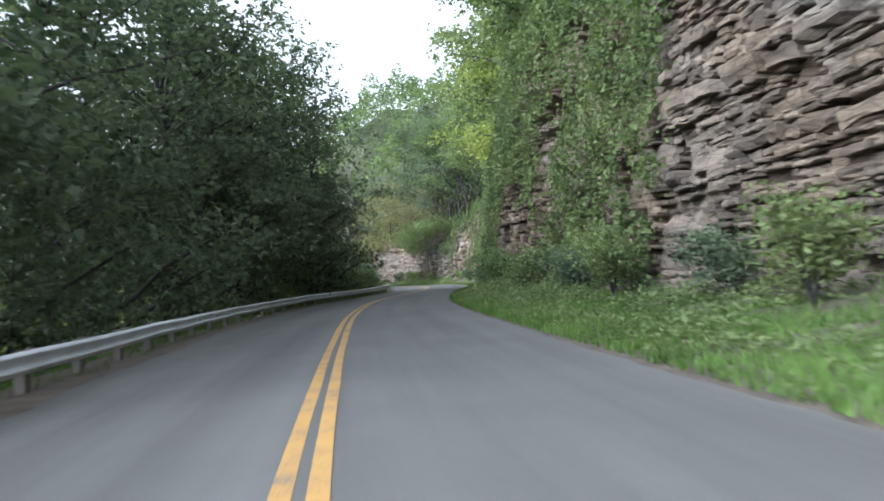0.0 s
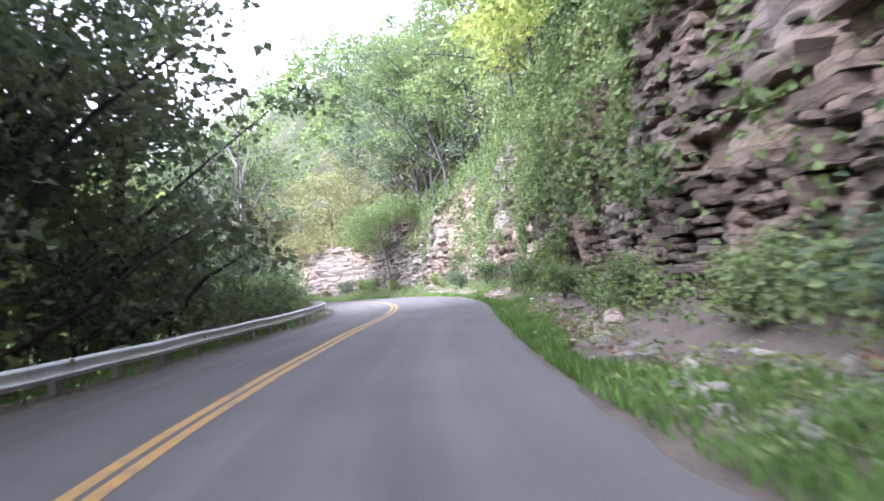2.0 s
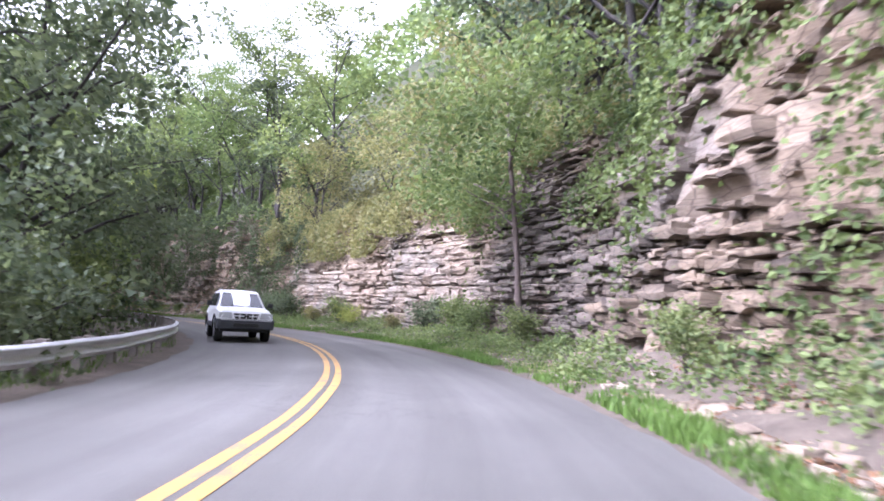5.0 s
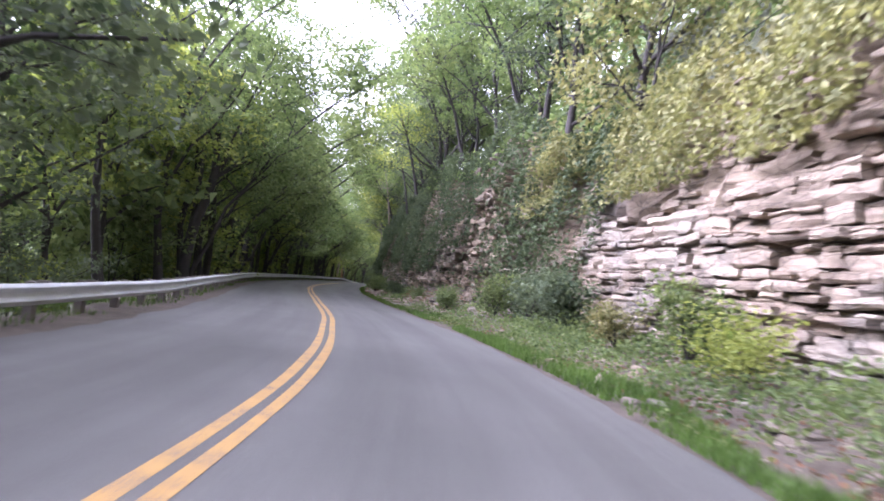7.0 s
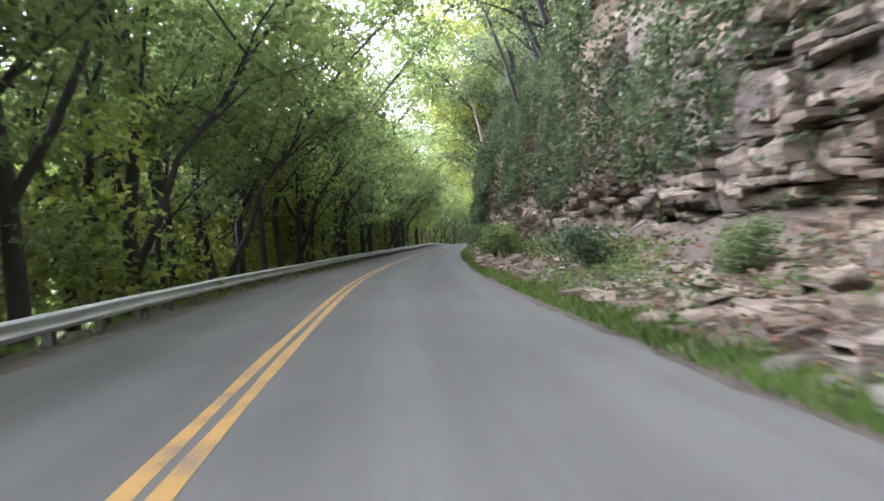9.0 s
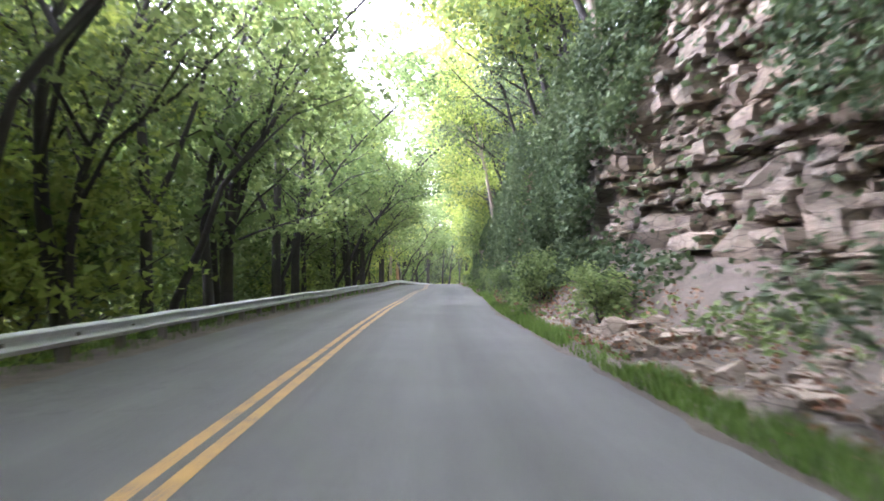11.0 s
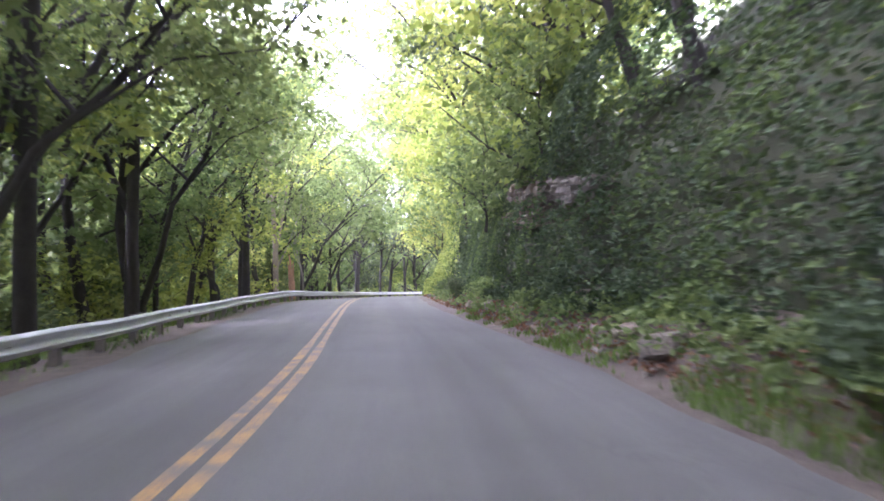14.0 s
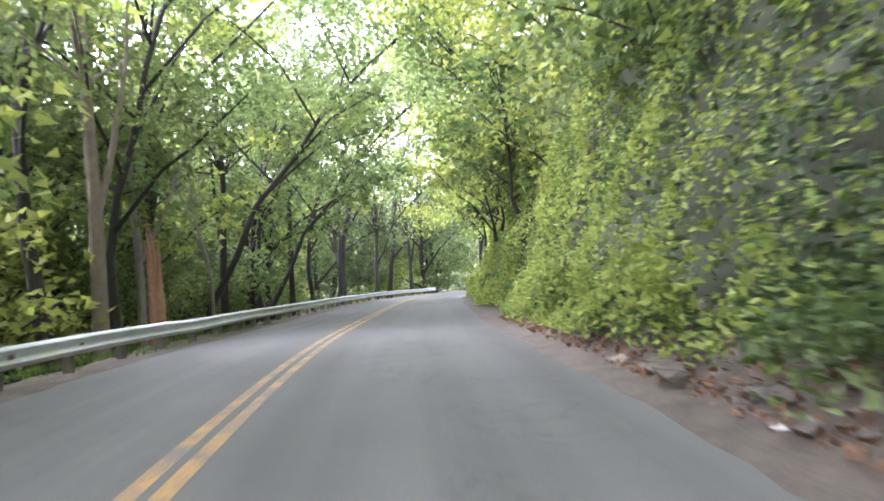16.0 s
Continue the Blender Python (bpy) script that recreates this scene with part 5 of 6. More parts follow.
            a4 = np.arange(13 * 4).reshape(13, 4)
            b4 = np.roll(a4, -1, axis=1)
            thing("wheel_arch", quick_mesh("wheel_arch", v, np.stack([a4[:-1], b4[:-1], b4[1:], a4[1:]], -1).reshape(-1, 4)), BLACKTRIM, root)
    for side in (-1, 1):
        bm = bmesh.new()
        box(bm, (0.05, 2.0, 0.14), (side * 0.885, 0, 0.52), 0.015)
        part("side_skirt", bm, GREYPLASTIC, root)
    return root


cx, cy, _ = at(157.9, -2.05)
car(Matrix.Translation((cx, cy, 0.0)) @ Matrix.Rotation(heading(158.5) + math.pi, 4, "Z"))

# ---- loose stones, boulders, litter ----


def stone_mesh(seed, size, flat=0.6):
    bm = bmesh.new()
    bmesh.ops.create_icosphere(bm, subdivisions=2, radius=1)
    g = np.random.default_rng(seed)
    cut = [Vector(g.normal(size=3)).normalized() for _ in range(9)]
    for v in bm.verts:
        for c in cut:
            over = v.co.dot(c) - 0.62
            if over > 0:
                v.co -= c * over
        v.co += Vector(g.normal(0, 0.03, 3))
        v.co = Vector((v.co.x * size * 1.25, v.co.y * size, v.co.z * size * flat))
    me = bpy.data.meshes.new("boulder")
    bm.to_mesh(me)
    bm.free()
    me.materials.append(LIMESTONE)
    return me


boulders = [stone_mesh(500 + i, 1.0, f) for i, f in enumerate((0.55, 0.7, 0.9, 0.6))]
SPOTS = [(86.5, 5.6, 0.22), (87.5, 6.2, 0.2), (104, 5.2, 0.16), (111.2, 5.3, 0.1), (112.5, 5.5, 0.17), (116, 5.4, 0.2), (119, 5.5, 0.16), (123, 5.3, 0.22), (127, 5.2, 0.14), (145, 5.8, 0.25), (147.5, 5.6, 0.2), (159.2, 6.0, 0.34), (169, 6.1, 0.2), (170, 5.9, 0.15), (185, 6.0, 0.3),
         (191.3, 5.7, 0.34), (194.6, 5.6, 0.28), (193.6, 5.3, 0.17), (202, 5.0, 0.2), (206, 5.1, 0.24), (208.5, 4.9, 0.16), (211, 5.2, 0.3), (231, 4.6, 0.22), (253.4, 4.6, 0.22), (260.6, 4.4, 0.2), (261.6, 4.5, 0.3), (262.2, 4.8, 0.2), (262.9, 4.5, 0.24), (263.8, 4.7, 0.32), (264.6, 4.5, 0.2), (265.4, 4.8, 0.24), (274.8, 4.4, 0.34), (276, 4.5, 0.25), (284.6, 4.1, 0.2), (287, 4.0, 0.18), (297, 3.9, 0.14), (301, 3.8, 0.16)]
for i, (s, d, size) in enumerate(SPOTS):
    ob = thing("boulder", boulders[i % 4], None, None, False, "pale limestone boulder fallen at the cliff's foot", "boulder", "fallen boulders")
    u = min(max((d - float(edge_r(s))) / max(float(foot(s) - edge_r(s)), 0.5), 0), 1)
    ob.matrix_basis = Matrix.Translation(Vector(at(s, d, 0.03 + 0.5 * u ** 1.6 * float(heap(s)) + size * 0.15))) @ Euler((0.3 * math.sin(i), 0.3 * math.cos(i * 2), i * 1.3)).to_matrix().to_4x4() @ Matrix.Diagonal((size, size, size, 1))


def scree(name, s0, s1, count, seed, label, big=0.16):
    """Broken stones strewn over the verge, four-sided chips with jittered corners."""
    g = np.random.default_rng(seed)
    s = g.uniform(s0, s1, count)
    u = g.random(count) ** 0.6
    d = edge_r(s) + 0.35 + u * (foot(s) - edge_r(s) + 0.5)
    z = np.interp(u, [0, 0.35, 0.65, 0.9, 1.0], [0.0, 0.08, 0.25, 0.5, 0.7]) * heap(s)
    size = big * g.random(count) ** 2.2 + 0.025
    base = np.array([(-1, -1, -1), (1, -1, -1), (1, 1, -1), (-1, 1, -1), (-0.8, -0.8, 1), (0.8, -0.8, 1), (0.8, 0.8, 1), (-0.8, 0.8, 1)], float)
    v = base[None] * (1 + g.normal(0, 0.22, (count, 8, 3))) * (size[:, None, None] * np.array([1.1, 0.75, 0.42]))
    a = g.uniform(0, 6.28, count)
    t = g.normal(0, 0.45, count)
    x, y, zz = v[..., 0], v[..., 1], v[..., 2]
    y, zz = y * np.cos(t)[:, None] - zz * np.sin(t)[:, None], y * np.sin(t)[:, None] + zz * np.cos(t)[:, None]
    x, y = x * np.cos(a)[:, None] - y * np.sin(a)[:, None], x * np.sin(a)[:, None] + y * np.cos(a)[:, None]
    v = np.stack([x, y, zz], -1) + at(s, d, z + size * 0.15)[:, None]
    q = np.array([[4, 5, 6, 7], [0, 1, 5, 4], [1, 2, 6, 5], [2, 3, 7, 6], [3, 0, 4, 7]])
    f = (q[None] + (np.arange(count) * 8)[:, None, None]).reshape(-1, 4)
    return thing(name, quick_mesh(name, v.reshape(-1, 3), f), LIMESTONE, None, False, label, "stones", "", "stuff")


scree("loose_stones", 94, 150, 3600, 401, "broken limestone chips strewn under the cliff", 0.14)
scree("loose_stones", 140, 184, 2000, 402, "broken limestone chips strewn under the bright rock", 0.15)
scree("loose_stones", 190, 200, 1800, 406, "steep fan of reddish broken stones under the crag", 0.2)
scree("loose_stones", 184, 240, 4200, 403, "slope of broken reddish stones under the crag", 0.2)
scree("loose_stones", 259, 267.5, 2200, 405, "heap of pale broken stones below the ledge", 0.24)
scree("loose_stones", 240, 312, 2000, 404, "stones and earth at the foot of the bank", 0.16)


def fallen_leaves(s0, s1, count, seed):
    g = np.random.default_rng(seed)
    s = g.uniform(s0, s1, count)
    u = g.random(count)
    d = edge_r(s) + np.interp(s, [150, 200], [0.75, 0.3]) + u * (foot(s) - edge_r(s) - 0.3)
    z = np.interp(u, [0, 0.35, 0.65, 0.9, 1.0], [0.03, 0.10, 0.27, 0.5, 0.6]) * heap(s) + 0.03
    v, f = leaves(at(s, d, z), 0.075, seed + 1, 0.0, None, 0, 0.7)
    return thing("fallen_leaves", quick_mesh("fallen_leaves", v, f), LITTER, None, False, "brown dead leaves lying on the verge", "dead leaves", "", "stuff")


fallen_leaves(94, 150, 12000, 411)
fallen_leaves(150, 312, 16000, 412)


# ---- litter and a fallen branch on the verge ----
def scrap(s, d, z, size, seed, label):
    g = np.random.default_rng(seed)
    n = 5
    x, y = np.meshgrid(np.linspace(-1, 1, n), np.linspace(-0.7, 0.7, n))
    top_z = 0.35 * np.abs(g.normal(size=(n, n))) + 0.15
    v = np.concatenate([np.stack([x, y, top_z], -1).reshape(-1, 3), np.stack([x, y, top_z - 0.06], -1).reshape(-1, 3)]) * size
    f = grid_faces(n, n)
    rim_ids = [k for k in range(n)] + [n * k + n - 1 for k in range(1, n)] + [n * (n - 1) + k for k in range(n - 2, -1, -1)] + [n * k for k in range(n - 2, 0, -1)]
    side = [[a, b, b + n * n, a + n * n] for a, b in zip(rim_ids, rim_ids[1:] + rim_ids[:1])]
    ob = thing("paper_scrap", quick_mesh("paper_scrap", v, np.concatenate([f, f[:, ::-1] + n * n, np.array(side)])), LITTERWHITE, None, False, label, "litter", "roadside litter")
    ob.matrix_basis = Matrix.Translation(Vector(at(s, d, z))) @ Matrix.Rotation(seed * 1.1, 4, "Z")


for i, (s, d, z, size) in enumerate(((111.4, 5.3, 0.2, 0.07), (108.6, 5.0, 0.16, 0.05), (115.5, 5.1, 0.2, 0.06), (203.2, 5.0, 0.3, 0.05), (252.6, 4.6, 0.2, 0.08), (292.4, 3.8, 0.1, 0.035), (299.2, 3.7, 0.08, 0.035))):
    scrap(s, d, z, size, 500 + i, "crumpled white paper scrap lying on the verge")
stick = [at(109.4, 4.9, 0.14), at(108.8, 5.0, 0.2), at(108.0, 5.25, 0.24), at(107.1, 5.35, 0.32)]
v, f = tube(stick, [0.012, 0.02, 0.024, 0.012], 6, 0.1, 3)
w, h = tube([stick[1], at(108.5, 4.8, 0.34)], [0.014, 0.005], 5)
v, f = joined([(v, f), (w, h)])
c = np.array(stick[1])
branch = thing("fallen_branch", quick_mesh("fallen_branch", v - c, f), BARK, None, True, "thin dark fallen branch lying on the leaf litter", "branch")
branch.location = c

# ---- bushes ----


def bush(label, seed, wide, tall, count, leaf, mat):
    g = np.random.default_rng(seed)
    stems, tips = [], []
    for i in range(11):
        a, r = g.uniform(0, 6.28), wide * g.uniform(0.2, 0.85)
        m = np.linspace(0, 1, 5)[:, None]
        end = np.array([math.cos(a) * r, math.sin(a) * r, tall * g.uniform(0.45, 1.0)])
        line = m ** np.array([1.0, 1.0, 0.7]) * end + g.normal(0, 0.03, (5, 3)) * m
        stems.append(tube(line, 0.014 * (1 - 0.7 * m[:, 0]), 4))
        tips += [line[2], line[3], line[4], line[4]]
    tips = np.array(tips)
    pick = g.integers(0, len(tips), count)
    c = tips[pick] + np.clip(g.normal(size=(count, 3)), -1.8, 1.8) * np.array([wide * 0.2, wide * 0.2, tall * 0.13])
    c[:, 2] = np.maximum(c[:, 2], 0.03)
    root = empty("bush", Matrix.Identity(4), label, "bush", "bushes at the cliff's foot")
    v, f = joined(stems)
    thing("branchwork", quick_mesh("branchwork", v, f), BARK, root)
    v, f = leaves(c, leaf, seed + 1, 0.1, c / (np.linalg.norm(c, axis=1)[:, None] + 0.1), 0.5, 0.55)
    thing("foliage", quick_mesh("foliage", v, f), mat, root)
    return root


BUSHES = [bush("leafy green bush growing at the cliff's foot", 21, 1.2, 1.5, 1700, 0.12, LEAF_MID), bush("dark-green bush growing at the cliff's foot", 22, 1.1, 1.3, 1700, 0.12, LEAF_DARK),
          bush("bright green bush growing at the cliff's foot", 23, 1.3, 1.4, 1700, 0.12, LEAF_LIGHT), bush("olive-green shrub growing at the cliff's foot", 24, 0.9, 1.2, 1300, 0.10, LEAF_OLIVE)]
BUSH_AT = [(74, 7.4, 0, 1.1), (76.5, 7.6, 1, 1.0), (82, 7.2, 0, 1.2), (84.5, 7.0, 1, 1.2), (90, 6.5, 0, 1.0), (94, 5.9, 0, 1.1), (97, 5.6, 1, 0.8), (100, 5.7, 0, 0.6), (104.5, 5.7, 0, 0.55), (111, 5.6, 0, 0.6), (117, 5.3, 0, 0.8), (122, 5.3, 1, 0.9), (129, 5.2, 0, 0.9),
           (137, 5.3, 1, 0.9), (143, 5.7, 0, 0.7), (152, 5.9, 0, 0.7), (155.5, 6.1, 0, 0.8), (157.2, 6.2, 0, 0.9), (160.5, 6.2, 1, 1.1), (163, 5.9, 3, 0.7), (168, 6.0, 2, 0.75), (170, 6.2, 0, 0.9), (172.5, 6.0, 3, 0.9), (177, 6.3, 1, 1.2), (180, 6.5, 1, 1.4), (183, 6.3, 0, 1.0),
           (187.4, 5.5, 0, 0.7), (189.2, 5.8, 0, 0.5), (197, 5.9, 0, 0.5), (202.5, 5.3, 1, 0.75), (214, 5.1, 0, 0.8), (217, 5.0, 0, 0.9), (224, 4.9, 1, 1.0), (232.5, 4.75, 0, 0.7), (239.5, 4.7, 0, 0.8), (238, 4.6, 0, 0.9), (241, 4.7, 1, 0.8), (245, 4.7, 1, 0.7), (248.5, 4.7, 0, 0.6), (250, 4.7, 1, 0.55), (252, 4.7, 0, 0.5), (255, 4.7, 1, 0.55), (257, 4.7, 0, 0.6), (266, 4.6, 1, 0.8), (292, 4.2, 1, 0.6)]
seen = set()
for i, (s, d, k, size) in enumerate(BUSH_AT):
    u = min(max((d - float(edge_r(s))) / max(float(foot(s) - edge_r(s)), 0.5), 0), 1)
    d = min(d, float(foot(s)) - 0.15)
    m = Matrix.Translation(Vector(at(s, d, 0.02 + 0.45 * u ** 1.6))) @ Matrix.Rotation(i * 2.1, 4, "Z")
    ob = BUSHES[k] if k not in seen else copy_thing(BUSHES[k], m)
    seen.add(k)
    ob.matrix_basis = m
    ob.scale = (size, size, size)

# ---- single trees that stand out ----


def lone_tree(name, label, base, points, radii, bark, limbs=(), crown=None, seed=0, keep_high=True):
    """A trunk through points (metres from its base), limbs as (points, radii), leaves as (places, spread, count, size, material)."""
    root = empty(name, Matrix.Translation(Vector(base)), label, "tree", "single trees")
    m = np.linspace(0, 1, 14)
    pts = np.array(points, float)
    u = np.linspace(0, 1, len(pts))
    fine = np.stack([np.interp(m, u, pts[:, j]) for j in range(3)], 1)
    fine[1:-1] = (fine[:-2] + 2 * fine[1:-1] + fine[2:]) / 4
    v, f = tube(fine, np.interp(m, u, radii), 10, 0.07, seed)
    thing("trunk", quick_mesh("trunk", v, f), bark, root, True)
    for k, (lp, lr) in enumerate(limbs):
        v, f = tube(lp, lr, 6, 0.05, seed + k)
        thing("limb", quick_mesh("limb", v, f), bark, root, True)
    if crown:
        places, spread, count, leaf, mat = crown
        g = np.random.default_rng(seed + 50)
        places = np.array(places, float)
        c = places[g.integers(0, len(places), count)] + np.clip(g.normal(size=(count, 3)), -1.9, 1.9) * np.array([spread, spread, spread * 0.4])
        c = c[c[:, 2] + base[2] > 3.2] if keep_high else c
        v, f = leaves(c, leaf, seed + 51, 0.3)
        thing("crown", quick_mesh("crown", v, f), mat, root)
    return root


def local(s, right, ahead, up):
    """An offset in metres to the right of and along the road at s."""
    h = heading(s)
    return np.array([right * math.cos(h) - ahead * math.sin(h), right * math.sin(h) + ahead * math.cos(h), up])


# the slim tree in front of the darkened brown rock
b = at(152.9, 6.35, 0.6)
spots = [local(150, r, a, z) for r, a, z in ((-0.6, 0.6, 4.4), (-1.2, 1.6, 4.0), (-1.8, 0.2, 5.2), (-0.2, 2.2, 5.4), (-2.2, 2.8, 4.8), (-2.4, 1.0, 5.6), (-1.5, 3.5, 5.8), (0.2, -0.4, 6.2), (-1.0, 4.6, 5.0), (-2.0, 5.0, 5.4), (-0.8, -1.5, 6.4), (-1.6, -2.5, 6.8), (-0.6, -3.0, 7.2), (-1.2, 1.0, 7.2), (0, 3, 7), (-0.8, -4.2, 7.6), (-2.2, -1.5, 6.2), (-2.8, -3, 6.6), (-2.0, -4.5, 7.0), (-3.2, -0.5, 6.2), (-1.2, -5.5, 7.2), (-3.4, -2.0, 6.8))]
lone_tree("slim_tree", "slim grey-trunked tree with bright leaves before the rock", b, [local(150, *q) for q in ((0, 0, -0.3), (-0.12, 0.05, 1.2), (-0.2, 0.1, 2.6), (-0.35, 0.2, 4.2), (-0.5, 0.4, 6.0), (-0.6, 0.6, 8.2))], [0.15, 0.1, 0.085, 0.08, 0.07, 0.03],
          plain("grey_brown_bark", (0.085, 0.065, 0.055), 0.9, 0, 0.3, 5, 0.02), [([local(150, -0.35, 0.25, 3.6), local(150, -1.0, 1.0, 4.4), local(150, -1.9, 1.6, 5.0)], [0.05, 0.035, 0.012]), ([local(150, -0.45, 0.35, 4.4), local(150, -1.0, 2.2, 5.2), local(150, -1.5, 4.0, 5.8)], [0.05, 0.03, 0.01]), ([local(150, -0.5, 0.4, 5.4), local(150, -0.8, -1.2, 6.4), local(150, -1.0, -3.4, 7.3)], [0.05, 0.03, 0.01])],
          (spots, 0.85, 7000, 0.2, LEAF_MID), 41)
# bare dead tree beyond the bend
dead = []
g = np.random.default_rng(9)
for i in range(16):
    z0 = 4 + i * 0.55
    a, r = i * 2.3, g.uniform(1.2, 3.2)
    dead.append(([np.array([0.05 * i, 0, z0]), np.array([math.cos(a) * r * 0.5, math.sin(a) * r * 0.5, z0 + r * 0.7]), np.array([math.cos(a) * r, math.sin(a) * r, z0 + r * 1.5])], [0.05, 0.03, 0.008]))
b = (-10.5, 62.4, -1.4)
lone_tree("dead_tree", "bare grey dead tree standing beyond the guardrail", b, [(0, 0, -0.3), (0.2, 0, 4), (0.5, 0.2, 9), (0.8, 0.1, 15)], [0.11, 0.08, 0.05, 0.015], DEADBARK, dead, None, 42)
b = (-10.3, 57.0, -1.4)
lone_tree("dead_tree", "bare grey dead tree standing beyond the guardrail", b, [(0, 0, -0.3), (-0.2, 0, 4), (-0.5, 0.2, 8), (-0.6, 0.1, 14)], [0.1, 0.08, 0.045, 0.015], DEADBARK, [([p + np.array([-0.3, 0, -0.8]) for p in q], r) for q, r in dead[::2]], None, 43)
# trunks leaning out from the bank
for i, (s, d, z, right, ahead, up, r, mat, light) in enumerate(((259.6, 5.3, 2.1, -1.6, 1.2, 9.5, 0.13, BROWNBARK, LEAF_LIGHT), (244, 6.2, 5.5, -1.4, 3.0, 8.0, 0.12, BARK, LEAF_LIGHT), (236, 6.0, 6.0, -1.8, 2.0, 9.0, 0.11, BROWNBARK, LEAF_MID), (277, 6.4, 3.2, -2.2, 1.0, 9.0, 0.10, BARK, LEAF_LIGHT), (279.5, 6.6, 3.4, -2.6, 1.8, 9.5, 0.12, BARK, LEAF_LIGHT),
                                              (300, 6.6, 4.0, -1.6, 1.0, 9.0, 0.11, BARK, LEAF_LIGHT), (266, 7.2, 4.4, -1.5, 1.0, 9.0, 0.14, BARK, LEAF_MID), (312, 6.4, 4.0, -2.4, 1.5, 9.0, 0.12, BARK, LEAF_LIGHT), (224, 7.2, 8.2, -2.0, 1.5, 7.0, 0.12, BARK, LEAF_LIGHT), (212, 7.0, 8.6, -2.4, 1.5, 7.0, 0.12, BARK, LEAF_LIGHT))):
    top_v = local(s, right, ahead, up)
    pts = [top_v * 0 - np.array([0, 0, 0.4]), top_v * np.array([0.25, 0.25, 0.3]), top_v * np.array([0.55, 0.55, 0.62]), top_v]
    g = np.random.default_rng(70 + i)
    spots = [top_v * np.array([1, 1, 0.75]) + g.normal(0, 1, 3) * np.array([2.0, 2.0, 1.3]) for _ in range(14)]
    lone_tree("leaning_tree", "slender tree leaning out over the road from the bank", at(s, d, z), pts, [r, r * 0.85, r * 0.6, r * 0.2], mat, [([pts[2], (pts[2] + q) / 2 + np.array([0, 0, 0.3]), q], [r * 0.35, r * 0.2, 0.01]) for q in spots[:6]], (spots, 0.8, 2400, 0.22, light), 80 + i)
# splintered stump and pale trunks beyond the guardrail
b = at(314.2, -5.5, -0.6)
shards = [([(x, y, 2.1), (x * 1.2 + 0.03, y * 1.2, 2.1 + h * 0.6), (x * 1.1 + lean_x, y, 2.1 + h)], [0.075, 0.05, 0.006]) for x, y, h, lean_x in ((0.1, 0.05, 1.25, 0.05), (0.0, -0.1, 1.6, -0.12), (-0.12, 0.06, 1.9, -0.25), (-0.16, -0.05, 1.2, -0.2), (0.13, -0.06, 0.8, 0.12), (0.02, 0.12, 1.0, 0.0))]
lone_tree("broken_trunk", "splintered orange-brown broken tree trunk beyond the guardrail", b, [(0, 0, -0.3), (0.05, 0, 0.9), (0.0, 0.02, 1.7), (-0.04, 0.03, 2.5)], [0.27, 0.22, 0.21, 0.17], RAWWOOD, shards, None, 44)
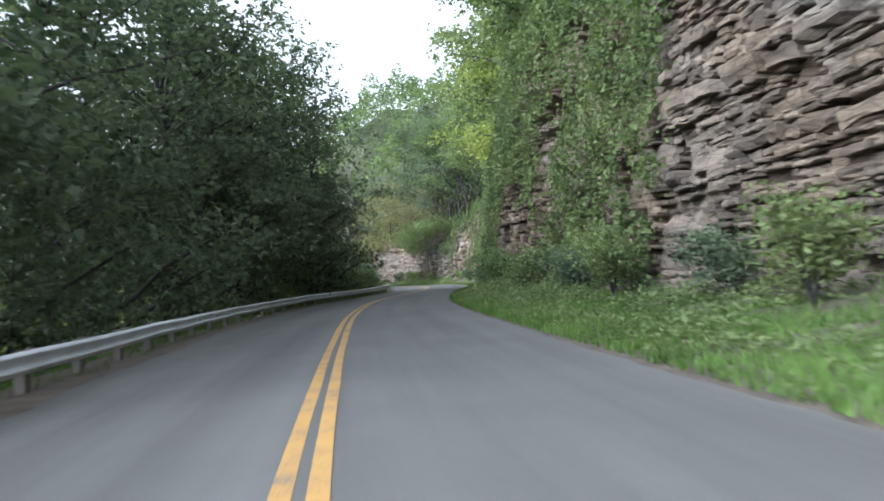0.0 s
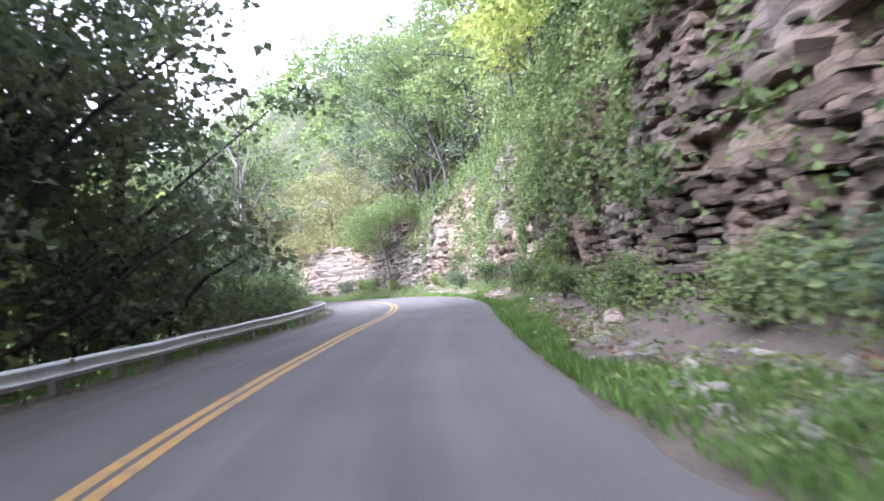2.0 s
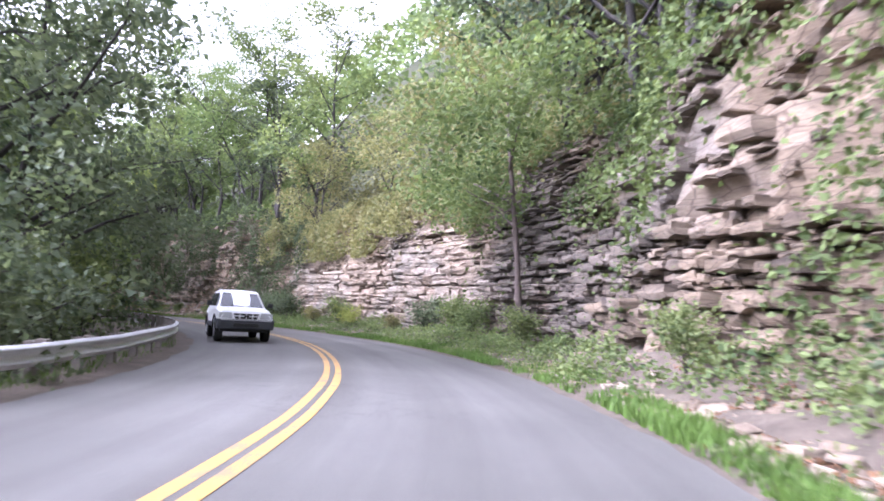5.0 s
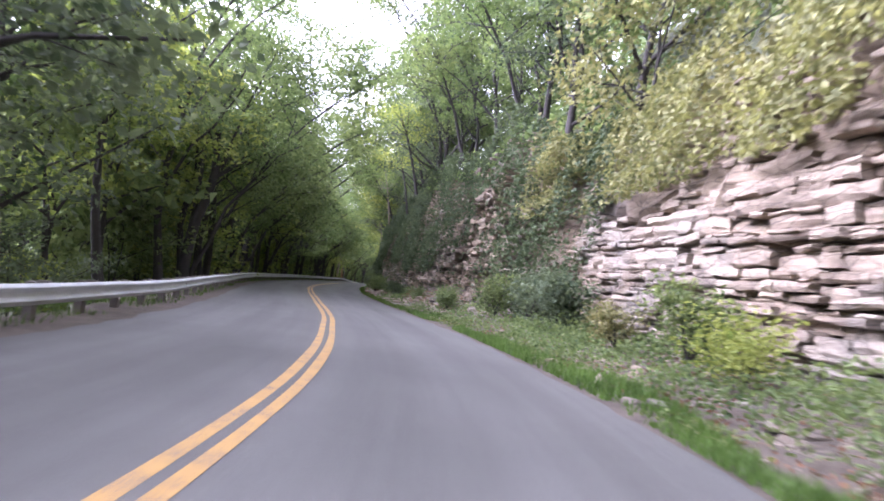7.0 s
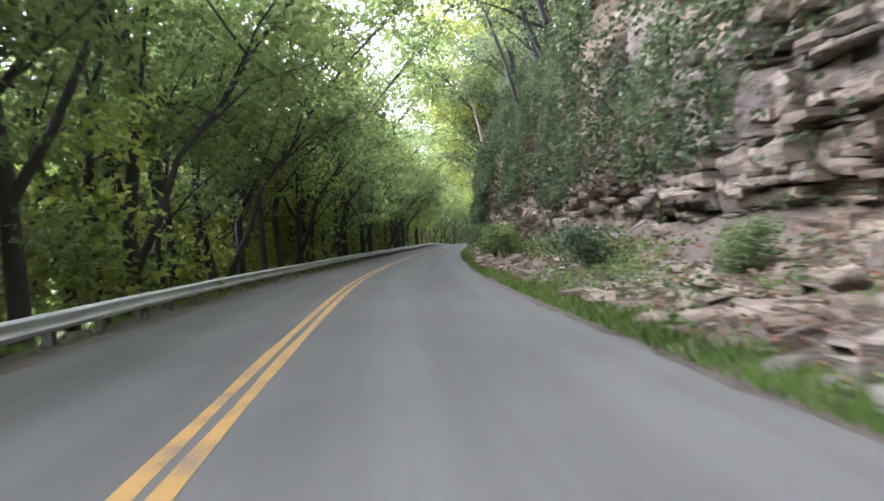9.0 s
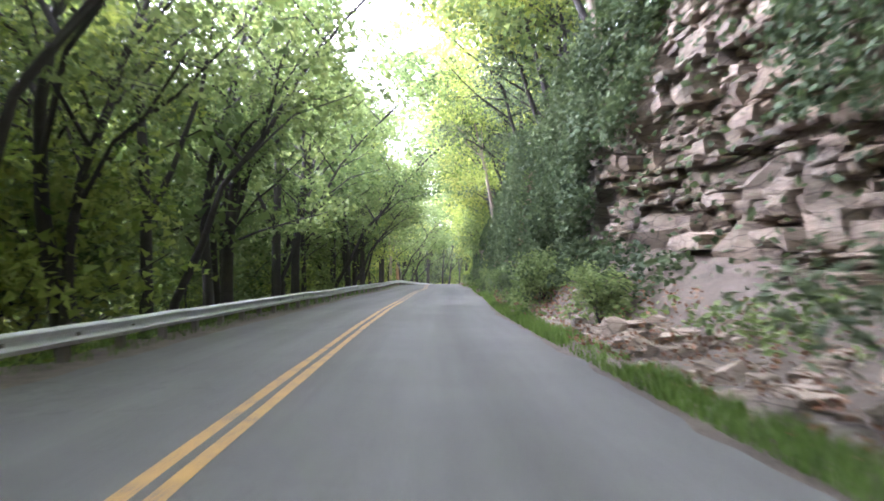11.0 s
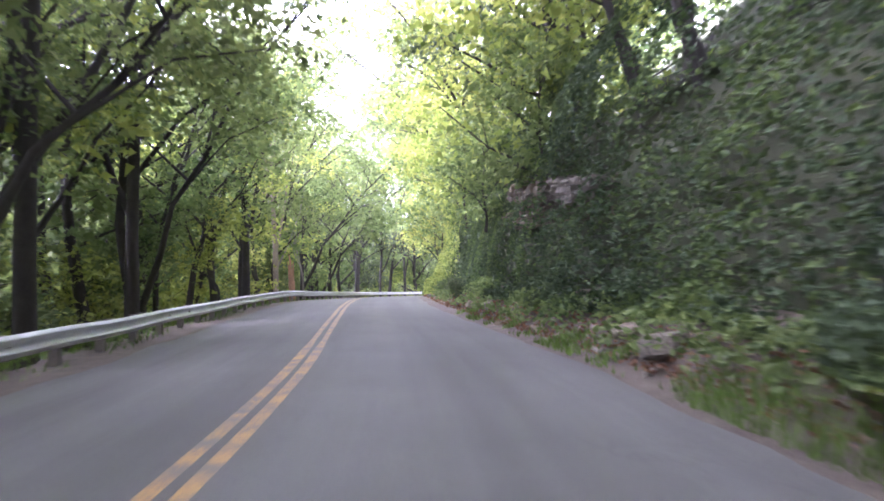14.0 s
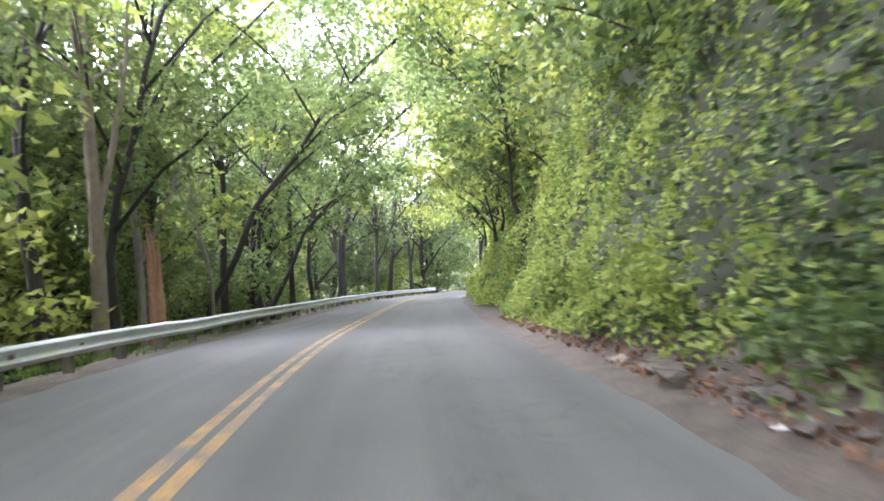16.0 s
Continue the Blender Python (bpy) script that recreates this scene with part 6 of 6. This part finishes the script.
for i, (s, d, right, up, r, mat) in enumerate(((195.3, -6.5, 1.6, 12, 0.26, BARK), (203.3, -6.5, -0.6, 13, 0.2, BARK), (209, -6.5, 1.0, 13, 0.22, BARK), (214, -7.2, -0.7, 13, 0.15, BARK), (220, -6.5, 0.5, 14, 0.17, BARK), (224, -6.6, -0.4, 14, 0.16, BARK), (232, -6.6, 0.4, 14, 0.15, BARK), (240, -6.8, -0.5, 14, 0.17, BARK),
                                              (246.4, -6.5, 0.9, 13, 0.22, BARK), (252, -6.0, 0.2, 15, 0.2, BARK), (255.7, -5.9, 1.2, 13, 0.2, BARK), (263, -7.0, -0.4, 14, 0.14, BARK), (272.8, -5.9, -0.6, 14, 0.2, BARK), (276, -7.5, 0.3, 14, 0.13, BARK), (281, -5.7, 0.2, 15, 0.19, BARK), (283, -6.6, -0.4, 15, 0.2, BARK), (289.5, -6.5, 0.2, 15, 0.2, BARK), (295, -8.0, -0.5, 14, 0.15, BARK),
                                              (304.3, -6.0, -0.2, 15, 0.19, BARK), (304.9, -6.4, 0.5, 14, 0.14, BARK), (312.5, -6.2, -0.3, 14, 0.17, BROWNBARK), (317.6, -7.4, -0.5, 13, 0.13, PALEBARK), (320.3, -6.0, -1.2, 9, 0.06, PALEBARK), (325, -7.0, 0.4, 14, 0.15, BARK), (336, -6.6, 0.2, 14, 0.16, BARK), (347.6, -6.5, 0.3, 13, 0.18, BARK), (351, -7.5, -0.5, 13, 0.15, BARK), (356.2, -6.5, 0.6, 13, 0.18, BARK), (364, -6.5, -0.3, 13, 0.18, BARK))):
    e = local(s, right, 0.4, up)
    pts = [e * 0 - np.array([0, 0, 0.6]), e * np.array([-0.2, 0.1, 0.25]), e * np.array([0.4, 0.6, 0.5]), e * np.array([0.5, 0.3, 0.75]), e]
    g = np.random.default_rng(120 + i)
    spots = [e * np.array([0.8, 0.8, 0.8]) + g.normal(0, 1, 3) * np.array([2.2, 2.2, 2.0]) for _ in range(14)]
    lone_tree("wood_edge_tree", "tall straight tree at the wood's edge behind the guardrail", at(s, d, float(height(s, d))), pts, [r * 1.25, r, r * 0.8, r * 0.5, r * 0.15], mat, [([pts[1], pts[1] + local(s, 0.9 * math.sin(i * 1.9), 0.4, 1.6), pts[1] + local(s, 2.0 * math.sin(i * 1.9), 0.9, 4.2), pts[1] + local(s, 2.8 * math.sin(i * 1.9), 1.0, 7.5)], [r * 0.7, r * 0.55, r * 0.4, r * 0.12])] + [([pts[2], (pts[2] + q) / 2 + np.array([0, 0, 0.5]), q], [r * 0.4, r * 0.22, 0.012]) for q in spots[:7]], (spots, 0.85, 1700, 0.25, LEAF_MID), 140 + i)
# crooked sapling
b = at(300.5, -6.4, -0.5)
lone_tree("crooked_sapling", "crooked dark sapling bending beside the guardrail", b, [local(303, *q) for q in ((0, 0, 0), (0.05, 0, 1.3), (-0.5, 0.2, 1.9), (-1.3, 0.3, 2.3), (-1.5, 0.4, 3.2))], [0.07, 0.06, 0.05, 0.04, 0.015], BARK, (), ([local(303, -1.5, 0.4, 3.2), local(303, -1.0, 0.4, 2.6), local(303, -2.0, 0.2, 2.8)], 0.6, 500, 0.2, LEAF_LIGHT), 45, False)

# ---- single slabs of the rock face, each a piece of its own ----
for face, own, seed in single_rows:
    for i, row in enumerate(own):
        v, f = slab_mesh([row], seed * 1000 + i)
        c = v[:12].mean(0)
        slab = thing("rock_slab", quick_mesh("rock_slab", v - c, f), face.data.materials[0], face)
        slab.location = c
